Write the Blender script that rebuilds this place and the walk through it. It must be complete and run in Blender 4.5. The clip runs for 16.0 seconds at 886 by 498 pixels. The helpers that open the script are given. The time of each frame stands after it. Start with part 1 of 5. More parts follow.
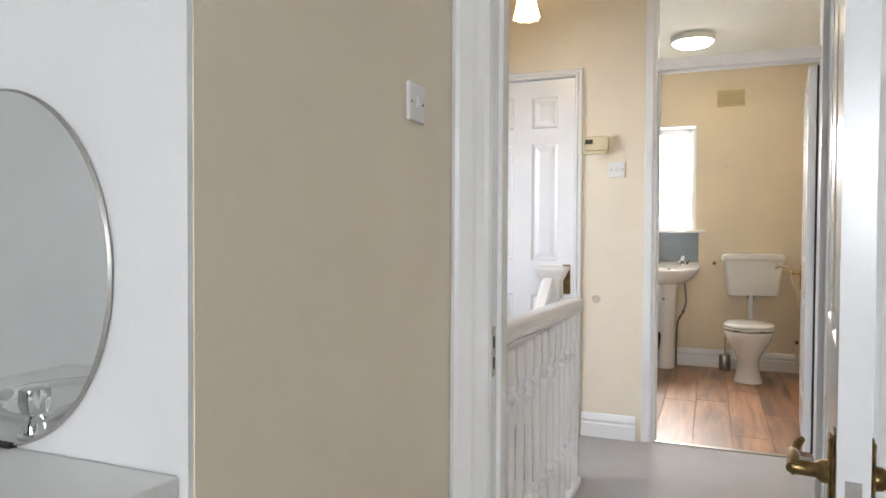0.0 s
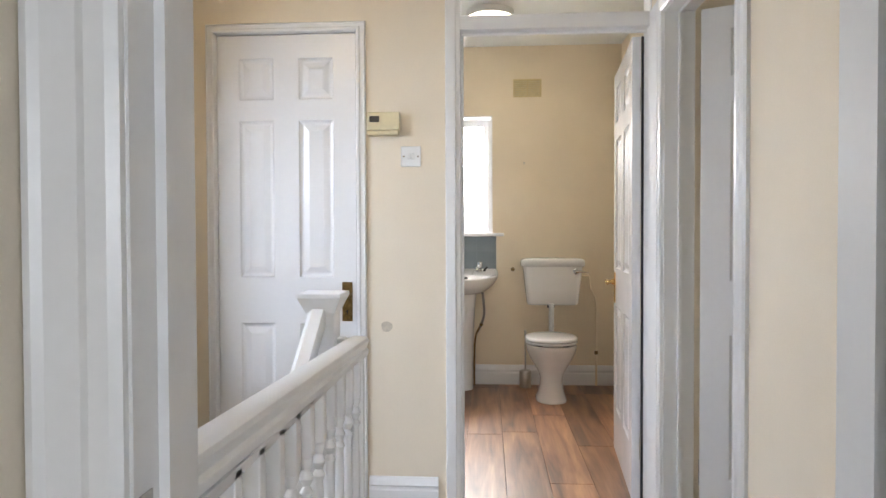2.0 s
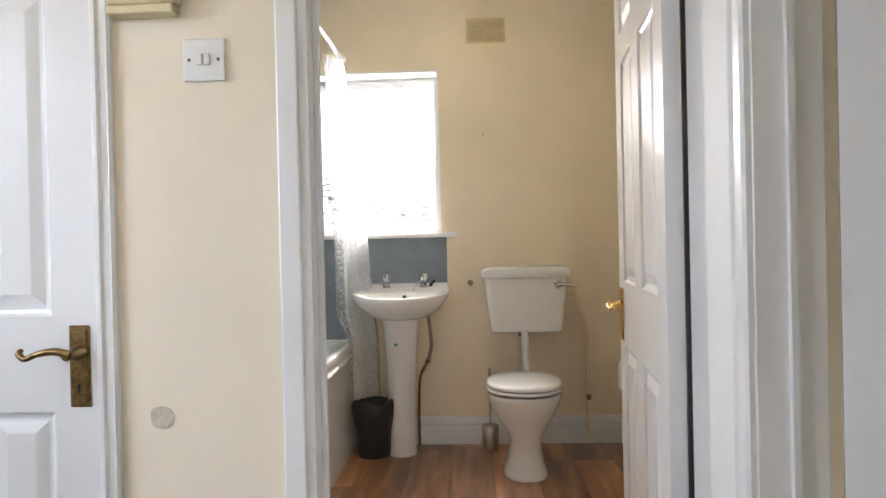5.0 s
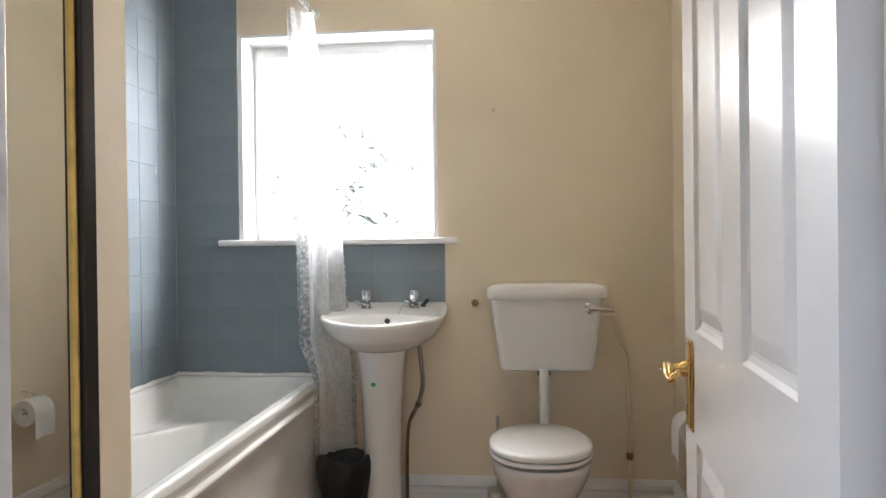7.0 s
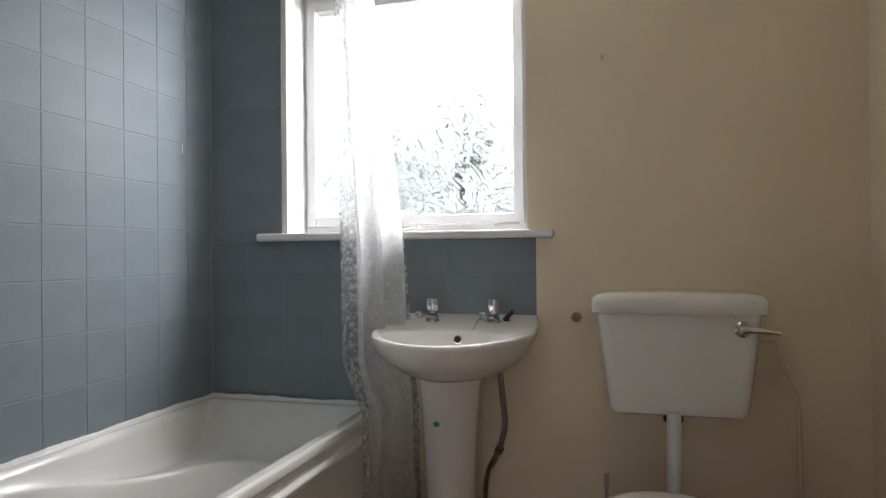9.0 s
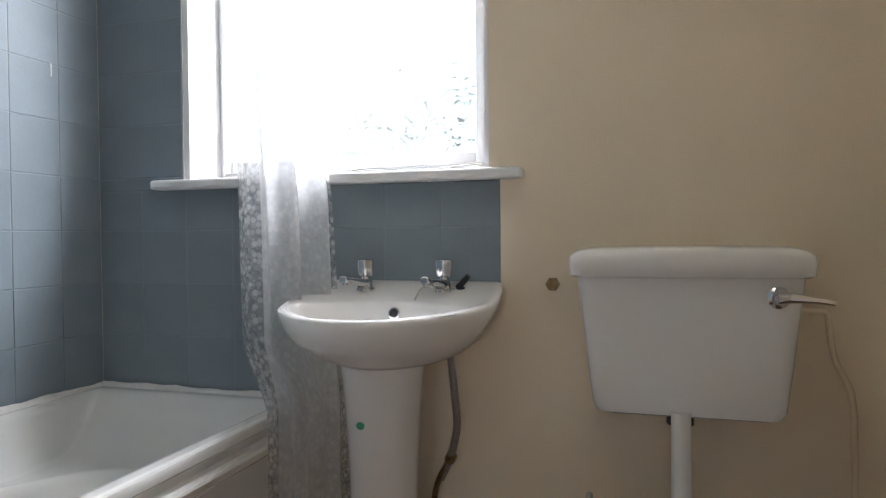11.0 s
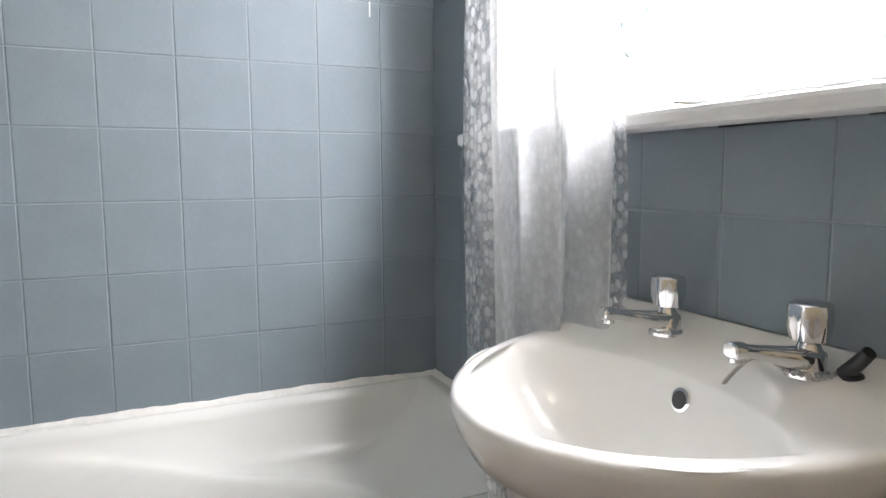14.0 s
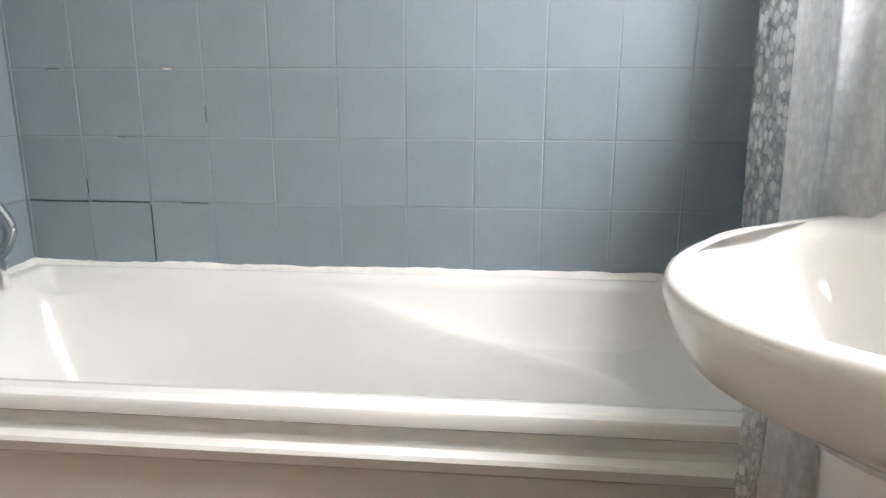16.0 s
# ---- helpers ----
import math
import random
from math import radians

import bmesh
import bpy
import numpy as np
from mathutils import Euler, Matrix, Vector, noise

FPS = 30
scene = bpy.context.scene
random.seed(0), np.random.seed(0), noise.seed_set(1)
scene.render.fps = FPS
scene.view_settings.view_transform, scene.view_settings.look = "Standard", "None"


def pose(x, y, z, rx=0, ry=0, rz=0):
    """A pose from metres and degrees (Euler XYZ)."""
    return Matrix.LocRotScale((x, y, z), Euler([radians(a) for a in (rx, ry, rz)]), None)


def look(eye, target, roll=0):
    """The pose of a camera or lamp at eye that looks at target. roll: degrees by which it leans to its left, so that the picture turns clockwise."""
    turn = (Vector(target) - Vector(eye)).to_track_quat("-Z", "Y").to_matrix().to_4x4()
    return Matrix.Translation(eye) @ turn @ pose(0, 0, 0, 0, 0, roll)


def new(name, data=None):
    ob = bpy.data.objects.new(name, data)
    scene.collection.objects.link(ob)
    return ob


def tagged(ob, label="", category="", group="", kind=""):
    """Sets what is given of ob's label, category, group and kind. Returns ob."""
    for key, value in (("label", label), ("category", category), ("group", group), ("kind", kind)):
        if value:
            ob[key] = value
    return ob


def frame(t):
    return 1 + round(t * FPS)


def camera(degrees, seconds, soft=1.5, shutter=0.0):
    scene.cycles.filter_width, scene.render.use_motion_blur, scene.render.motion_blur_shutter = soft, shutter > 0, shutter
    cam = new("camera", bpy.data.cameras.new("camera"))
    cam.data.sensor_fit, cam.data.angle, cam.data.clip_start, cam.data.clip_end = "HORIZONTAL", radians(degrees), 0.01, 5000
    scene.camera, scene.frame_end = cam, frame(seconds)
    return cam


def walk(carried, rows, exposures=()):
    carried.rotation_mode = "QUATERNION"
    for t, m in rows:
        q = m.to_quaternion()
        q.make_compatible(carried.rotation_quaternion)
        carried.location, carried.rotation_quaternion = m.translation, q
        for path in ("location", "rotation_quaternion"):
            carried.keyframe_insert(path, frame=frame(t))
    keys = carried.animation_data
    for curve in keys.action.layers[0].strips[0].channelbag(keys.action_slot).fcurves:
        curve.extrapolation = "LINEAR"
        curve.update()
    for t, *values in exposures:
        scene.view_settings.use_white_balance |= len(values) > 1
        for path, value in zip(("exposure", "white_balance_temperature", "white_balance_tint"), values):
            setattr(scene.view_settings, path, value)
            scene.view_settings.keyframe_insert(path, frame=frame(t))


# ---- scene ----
cam = camera(67.0, 16.0)
PATH = [
    (0, (-0.354, 0.175, 1.15), (-1.098, 2.031, 1.104), 0.3),
    (0.5, (-0.435, 0.421, 1.142), (-0.925, 2.36, 1.109), -0.1),
    (1, (-0.456, 0.651, 1.163), (-0.891, 2.603, 1.121), -0.2),
    (1.5, (-0.473, 0.889, 1.164), (-0.814, 2.859, 1.123), -0.1),
    (2, (-0.519, 1.163, 1.176), (-0.654, 3.158, 1.135), -0.2),
    (2.5, (-0.512, 1.425, 1.163), (-0.584, 3.424, 1.123), -0.3),
    (3, (-0.489, 1.697, 1.162), (-0.552, 3.695, 1.123), -0.3),
    (3.5, (-0.459, 1.935, 1.15), (-0.528, 3.933, 1.115), -0.5),
    (4, (-0.435, 2.175, 1.155), (-0.51, 4.173, 1.125), -0.5),
    (4.5, (-0.387, 2.425, 1.131), (-0.461, 4.424, 1.113), -0.7),
    (4.7, (-0.349, 2.525, 1.125), (-0.433, 4.523, 1.111), -1.1),
    (6.8, (-0.206, 3.456, 1.156), (-0.337, 5.451, 1.141), -0.8),
    (7, (-0.165, 3.54, 1.157), (-0.371, 5.529, 1.147), -0.7),
    (7.5, (-0.142, 3.704, 1.141), (-0.536, 5.665, 1.136), -0.7),
    (8, (-0.172, 3.879, 1.142), (-0.692, 5.81, 1.138), -0.6),
    (8.5, (-0.163, 4.052, 1.127), (-0.699, 5.979, 1.132), -0.4),
    (9, (-0.153, 4.245, 1.12), (-0.697, 6.17, 1.13), -0.5),
    (9.5, (-0.126, 4.394, 1.138), (-0.681, 6.315, 1.137), -0.6),
    (10, (-0.125, 4.536, 1.075), (-0.688, 6.455, 1.101), -0.4),
    (12.5, (-0.091, 5.28, 1.013), (-0.848, 7.119, 0.805), -0.5),
    (13, (-0.093, 5.464, 1.058), (-1.15, 7.149, 0.847), -0.2),
    (13.5, (-0.112, 5.603, 1.096), (-1.516, 7.009, 0.869), -0.2),
    (14, (-0.121, 5.74, 1.105), (-1.923, 6.577, 0.883), -0.3),
    (14.5, (-0.139, 5.813, 1.092), (-2.081, 6.227, 0.847), -0.3),
    (15, (-0.182, 5.852, 1.061), (-2.147, 6.065, 0.756), 0.1),
    (15.5, (-0.199, 5.876, 1.034), (-2.151, 5.996, 0.615), 0.1),
    (16, (-0.18, 5.911, 1.008), (-2.1175, 5.730, 0.541), 0.1),
]
# brightness of the clip's own camera: seconds, stops
EXPO = [(0.0, 1.15, 6950, 10), (0.5, 1.02, 6800, 10), (1.5, 0.93, 6700, 10), (2.5, 1.06, 6700, 10), (4.5, 0.97, 6850, 10), (7.0, 0.82, 6450, 10), (8.0, 0.4, 6350, 10), (9.0, -0.12, 6450, 10), (10.0, -0.3, 6400, 10), (12.5, 1.3, 5700, 10), (13.0, 1.08, 5950, 10), (13.5, 0.75, 6250, 10), (14.0, 0.65, 6350, 10), (14.5, 0.85, 6400, 10), (15.0, 1.05, 6400, 10), (15.5, 0.98, 6450, 10), (16.0, 0.85, 6450, 10)]
walk(cam, [(t, look(eye, target, roll)) for t, eye, target, roll in PATH], EXPO)

# ---- light ----
world = bpy.data.worlds.new("world")
scene.world = world
world.use_nodes = True
wn = world.node_tree.nodes
sky = wn.new("ShaderNodeTexSky")
sky.sky_type = "NISHITA"
sky.sun_disc = False
sky.sun_elevation, sky.sun_rotation = radians(64), radians(55)
sky.dust_density, sky.air_density = 4.0, 1.0
wn["Background"].inputs["Strength"].default_value = 0.15
world.node_tree.links.new(sky.outputs[0], wn["Background"].inputs[0])


def lamp(name, kind, m, power, colour=(1, 1, 1), size=(1, 1), angle=None):
    data = bpy.data.lights.new(name, kind)
    data.energy, data.color = power, colour
    if kind == "AREA":
        data.shape, data.size, data.size_y = "RECTANGLE", size[0], size[1]
    if kind == "SUN":
        data.angle = radians(angle)
    if kind == "POINT":
        data.shadow_soft_size = size[0]
    ob = new(name, data)
    ob.matrix_world = m
    return ob


lamp("sun", "SUN", look((3.5, 2.5, 9), (0, 0, 0)), 0.8, (1, 0.97, 0.92), angle=20)
# daylight of the four windows
lamp("sky_light_bathroom", "AREA", look((-0.70, 6.80, 1.92), (-0.70, 6.10, 1.36)), 24, (1.0, 0.975, 0.985), (0.42, 0.40))
lamp("sky_light_landing", "AREA", look((-2.5, 2.9, 1.9), (-1.0, 3.1, 0.9)), 30, (0.70, 0.80, 1.0), (1.2, 1.2))
lamp("sky_light_bedroom", "AREA", look((0.2, -3.0, 1.7), (-0.2, 0.0, 1.0)), 38, (0.84, 0.90, 1.0), (1.7, 1.3))
lamp("sky_light_back_room", "AREA", look((1.6, 7.2, 2.4), (1.5, 5.0, 0.9)), 110, (0.93, 0.97, 1.0), (1.2, 1.1))


# ---- materials ----
def mat(name, base, rough=0.5, metal=0.0, grain=0.0, scale=60.0, bump=0.0, blotch=0.0, blotch_scale=2.5, spread=0.0, coat=0.0, rough_var=0.0):
    """Paint, plaster, metal or ceramic: a base colour with fine grain, broad blotches, relief and a tint for each piece."""
    m = bpy.data.materials.new(name)
    m.use_nodes = True
    nt = m.node_tree
    b = nt.nodes["Principled BSDF"]
    b.inputs["Base Color"].default_value = (*base, 1)
    b.inputs["Roughness"].default_value = rough
    b.inputs["Metallic"].default_value = metal
    b.inputs["Coat Weight"].default_value = coat
    b.inputs["Coat Roughness"].default_value = 0.08
    co = nt.nodes.new("ShaderNodeTexCoord")
    fine = nt.nodes.new("ShaderNodeTexNoise")
    fine.inputs["Scale"].default_value, fine.inputs["Detail"].default_value = scale, 4
    nt.links.new(co.outputs["Object"], fine.inputs["Vector"])
    broad = nt.nodes.new("ShaderNodeTexNoise")
    broad.inputs["Scale"].default_value, broad.inputs["Detail"].default_value = blotch_scale, 5
    nt.links.new(co.outputs["Object"], broad.inputs["Vector"])
    value = None
    for src, amount in ((fine.outputs["Fac"], grain), (broad.outputs["Fac"], blotch)):
        if amount:
            rng = nt.nodes.new("ShaderNodeMapRange")
            rng.inputs["From Min"].default_value, rng.inputs["From Max"].default_value = 0.3, 0.7
            rng.inputs["To Min"].default_value, rng.inputs["To Max"].default_value = 1 - amount, 1 + amount
            nt.links.new(src, rng.inputs["Value"])
            value = rng.outputs[0] if value is None else _mul(nt, value, rng.outputs[0])
    if spread:
        info = nt.nodes.new("ShaderNodeObjectInfo")
        rng = nt.nodes.new("ShaderNodeMapRange")
        rng.inputs["To Min"].default_value, rng.inputs["To Max"].default_value = 1 - spread, 1 + spread
        nt.links.new(info.outputs["Random"], rng.inputs["Value"])
        value = rng.outputs[0] if value is None else _mul(nt, value, rng.outputs[0])
    if value is not None:
        hsv = nt.nodes.new("ShaderNodeHueSaturation")
        hsv.inputs["Color"].default_value = (*base, 1)
        nt.links.new(value, hsv.inputs["Value"])
        nt.links.new(hsv.outputs[0], b.inputs["Base Color"])
    if rough_var:
        rng = nt.nodes.new("ShaderNodeMapRange")
        rng.inputs["To Min"].default_value, rng.inputs["To Max"].default_value = max(0.02, rough - rough_var), rough + rough_var
        nt.links.new(broad.outputs["Fac"], rng.inputs["Value"])
        nt.links.new(rng.outputs[0], b.inputs["Roughness"])
    if bump:
        bp = nt.nodes.new("ShaderNodeBump")
        bp.inputs["Strength"].default_value, bp.inputs["Distance"].default_value = 1.0, bump
        nt.links.new(fine.outputs["Fac"], bp.inputs["Height"])
        nt.links.new(bp.outputs[0], b.inputs["Normal"])
    return m


def _mul(nt, a, b):
    n = nt.nodes.new("ShaderNodeMath")
    n.operation = "MULTIPLY"
    nt.links.new(a, n.inputs[0])
    nt.links.new(b, n.inputs[1])
    return n.outputs[0]


# one cream paint, two tints: daylight paled into the first, lamplight yellowed into the bathroom's
CREAM = mat("pale_cream_emulsion", (0.81, 0.72, 0.585), 0.75, grain=0.015, scale=220, bump=0.0003, blotch=0.035)
CREAM_LAMPLIT = mat("lamplit_cream_emulsion", (0.82, 0.71, 0.545), 0.7, grain=0.02, scale=220, bump=0.0007, blotch=0.045)
WHITE_WALL = mat("white_emulsion", (0.80, 0.80, 0.80), 0.7, grain=0.015, scale=220, bump=0.0003, blotch=0.03)
CEILING = mat("ceiling_paint", (0.80, 0.80, 0.77), 0.8, grain=0.02, scale=150, bump=0.001, blotch=0.03)
GLOSS = mat("white_gloss_paint", (0.80, 0.80, 0.80), 0.34, grain=0.01, scale=60, bump=0.0001, blotch=0.02, rough_var=0.06)
DOORW = mat("white_door_paint", (0.80, 0.80, 0.81), 0.22, grain=0.01, scale=50, bump=0.0001, blotch=0.02, rough_var=0.06)
TILE = mat("blue_grey_painted_tile", (0.215, 0.255, 0.288), 0.55, grain=0.02, scale=120, bump=0.00025, blotch=0.07, blotch_scale=4, spread=0.015, rough_var=0.08)
TILE.node_tree.nodes["Principled BSDF"].inputs["Specular IOR Level"].default_value = 0.3
GROUT = mat("painted_joint", (0.235, 0.277, 0.312), 0.5, grain=0.08, scale=200, bump=0.0006)
SEALANT = mat("white_sealant", (0.78, 0.77, 0.74), 0.4, grain=0.05, scale=80, bump=0.001, blotch=0.08, blotch_scale=12)
CERAMIC = mat("white_vitreous_china", (0.80, 0.79, 0.77), 0.12, blotch=0.01, coat=0.5)
ACRYLIC = mat("white_acrylic", (0.78, 0.78, 0.76), 0.2, blotch=0.02, coat=0.25, rough_var=0.05)
PLASTIC = mat("white_plastic", (0.78, 0.78, 0.77), 0.3, blotch=0.01)
SEATP = mat("white_seat_plastic", (0.82, 0.82, 0.82), 0.15, blotch=0.01, coat=0.3)
CREAMP = mat("aged_cream_plastic", (0.66, 0.58, 0.38), 0.45, grain=0.03, blotch=0.06, blotch_scale=20)
VENTP = mat("yellowed_vent_plastic", (0.70, 0.58, 0.32), 0.5, grain=0.03, blotch=0.05, blotch_scale=15)
CHROME = mat("chrome", (0.78, 0.78, 0.79), 0.08, metal=1.0, blotch=0.03, blotch_scale=30)
STEEL = mat("brushed_steel", (0.5, 0.48, 0.45), 0.3, metal=1.0, grain=0.08, scale=150)
HOSE = mat("braided_steel_hose", (0.32, 0.28, 0.25), 0.4, metal=0.9, grain=0.4, scale=400, bump=0.002)
BRASS = mat("polished_brass", (0.72, 0.50, 0.20), 0.16, metal=1.0, blotch=0.12, blotch_scale=40)
OLDBRASS = mat("antique_brass", (0.24, 0.16, 0.07), 0.3, metal=1.0, grain=0.15, scale=120, blotch=0.3, blotch_scale=60)
GOLD = mat("gilt_edge", (0.70, 0.50, 0.18), 0.3, metal=1.0, blotch=0.15, blotch_scale=30)
BLACKW = mat("black_lacquer", (0.012, 0.009, 0.009), 0.3, grain=0.1, blotch=0.1)
BLACKP = mat("black_plastic_bag", (0.015, 0.015, 0.017), 0.35, grain=0.1, scale=30, bump=0.004)
RUBBER = mat("dark_rubber", (0.02, 0.02, 0.025), 0.5, blotch=0.1)
GREYP = mat("dark_display", (0.05, 0.045, 0.04), 0.2, blotch=0.05)
PAPER = mat("toilet_paper", (0.82, 0.81, 0.79), 0.9, grain=0.03, scale=150, bump=0.001)
STAIN = mat("old_plaster_patch", (0.55, 0.48, 0.38), 0.8, grain=0.08, blotch=0.1, blotch_scale=40)
GREEN = mat("green_sticker", (0.02, 0.30, 0.17), 0.4, blotch=0.1, blotch_scale=80)
CARPET = mat("grey_carpet", (0.54, 0.52, 0.51), 0.95, grain=0.16, scale=420, bump=0.004, blotch=0.06, blotch_scale=3)
BARK = mat("bark", (0.10, 0.075, 0.05), 0.9, grain=0.3, scale=30, bump=0.02)
LEAF = mat("hedge_leaf", (0.05, 0.10, 0.035), 0.5, grain=0.2, spread=0.2, blotch=0.3, blotch_scale=1.2)
GRASS = mat("lawn", (0.06, 0.11, 0.03), 0.9, grain=0.3, scale=20, blotch=0.3, blotch_scale=0.6)


def wood():
    """Brown laminate: long grain, dark knots and streaks, a tint and an offset for each board."""
    m = bpy.data.materials.new("brown_laminate")
    m.use_nodes = True
    nt = m.node_tree
    b = nt.nodes["Principled BSDF"]
    co = nt.nodes.new("ShaderNodeTexCoord")
    info = nt.nodes.new("ShaderNodeObjectInfo")
    shift = nt.nodes.new("ShaderNodeVectorMath")
    shift.operation = "MULTIPLY_ADD"
    shift.inputs[1].default_value = (1, 1, 1)
    comb = nt.nodes.new("ShaderNodeCombineXYZ")
    k = nt.nodes.new("ShaderNodeMath")
    k.operation = "MULTIPLY"
    k.inputs[1].default_value = 37.0
    nt.links.new(info.outputs["Random"], k.inputs[0])
    for i in range(3):
        nt.links.new(k.outputs[0], comb.inputs[i])
    nt.links.new(co.outputs["Object"], shift.inputs[0])
    nt.links.new(comb.outputs[0], shift.inputs[2])
    mp = nt.nodes.new("ShaderNodeMapping")
    mp.inputs["Scale"].default_value = (7, 0.7, 1)
    nt.links.new(shift.outputs[0], mp.inputs["Vector"])
    n1 = nt.nodes.new("ShaderNodeTexNoise")
    n1.inputs["Scale"].default_value, n1.inputs["Detail"].default_value, n1.inputs["Distortion"].default_value = 2.2, 7, 0.5
    nt.links.new(mp.outputs[0], n1.inputs["Vector"])
    ramp = nt.nodes.new("ShaderNodeValToRGB")
    e = ramp.color_ramp.elements
    e[0].position, e[0].color = 0.27, (0.062, 0.024, 0.011, 1)
    e[1].position, e[1].color = 0.72, (0.48, 0.255, 0.125, 1)
    mid = ramp.color_ramp.elements.new(0.48)
    mid.color = (0.275, 0.118, 0.050, 1)
    nt.links.new(n1.outputs["Fac"], ramp.inputs[0])
    mp2 = nt.nodes.new("ShaderNodeMapping")
    mp2.inputs["Scale"].default_value = (120, 4, 1)
    nt.links.new(shift.outputs[0], mp2.inputs["Vector"])
    n2 = nt.nodes.new("ShaderNodeTexNoise")
    n2.inputs["Scale"].default_value, n2.inputs["Detail"].default_value = 1.0, 3
    nt.links.new(mp2.outputs[0], n2.inputs["Vector"])
    r1 = nt.nodes.new("ShaderNodeMapRange")
    r1.inputs["To Min"].default_value, r1.inputs["To Max"].default_value = 0.75, 1.25
    nt.links.new(n2.outputs["Fac"], r1.inputs["Value"])
    r2 = nt.nodes.new("ShaderNodeMapRange")
    r2.inputs["To Min"].default_value, r2.inputs["To Max"].default_value = 0.62, 1.38
    nt.links.new(info.outputs["Random"], r2.inputs["Value"])
    hsv = nt.nodes.new("ShaderNodeHueSaturation")
    nt.links.new(ramp.outputs[0], hsv.inputs["Color"])
    nt.links.new(_mul(nt, r1.outputs[0], r2.outputs[0]), hsv.inputs["Value"])
    nt.links.new(hsv.outputs[0], b.inputs["Base Color"])
    b.inputs["Roughness"].default_value = 0.42
    b.inputs["Specular IOR Level"].default_value = 0.9
    b.inputs["Coat Weight"].default_value = 0.5
    b.inputs["Coat Roughness"].default_value = 0.36
    bp = nt.nodes.new("ShaderNodeBump")
    bp.inputs["Strength"].default_value, bp.inputs["Distance"].default_value = 0.6, 0.0006
    nt.links.new(n2.outputs["Fac"], bp.inputs["Height"])
    nt.links.new(bp.outputs[0], b.inputs["Normal"])
    return m


WOOD = wood()


def glass(name, rough=0.0, relief=0.0, tint=(0.97, 0.985, 0.98)):
    m = bpy.data.materials.new(name)
    m.use_nodes = True
    nt = m.node_tree
    b = nt.nodes["Principled BSDF"]
    b.inputs["Base Color"].default_value = (*tint, 1)
    b.inputs["Transmission Weight"].default_value = 1.0
    b.inputs["Roughness"].default_value = rough
    b.inputs["IOR"].default_value = 1.45
    if relief:
        co = nt.nodes.new("ShaderNodeTexCoord")
        warp = nt.nodes.new("ShaderNodeTexNoise")
        warp.inputs["Scale"].default_value = 7
        nt.links.new(co.outputs["Object"], warp.inputs["Vector"])
        mix = nt.nodes.new("ShaderNodeVectorMath")
        mix.operation = "MULTIPLY_ADD"
        mix.inputs[1].default_value = (0.16, 0.16, 0.16)
        nt.links.new(warp.outputs["Color"], mix.inputs[0])
        nt.links.new(co.outputs["Object"], mix.inputs[2])
        vor = nt.nodes.new("ShaderNodeTexVoronoi")
        vor.feature = "DISTANCE_TO_EDGE"
        vor.inputs["Scale"].default_value = 7
        nt.links.new(mix.outputs[0], vor.inputs["Vector"])
        wave = nt.nodes.new("ShaderNodeMath")
        wave.operation = "SINE"
        k = nt.nodes.new("ShaderNodeMath")
        k.operation = "MULTIPLY"
        k.inputs[1].default_value = 26
        nt.links.new(vor.outputs["Distance"], k.inputs[0])
        nt.links.new(k.outputs[0], wave.inputs[0])
        bp = nt.nodes.new("ShaderNodeBump")
        bp.inputs["Strength"].default_value, bp.inputs["Distance"].default_value = 1.0, relief
        nt.links.new(wave.outputs[0], bp.inputs["Height"])
        nt.links.new(bp.outputs[0], b.inputs["Normal"])
    return m


GLASS = glass("clear_glass")
PATTERNED = glass("patterned_obscure_glass", 0.12, 0.0008)
MIRROR = mat("mirror_silver", (0.86, 0.88, 0.87), 0.01, metal=1.0)


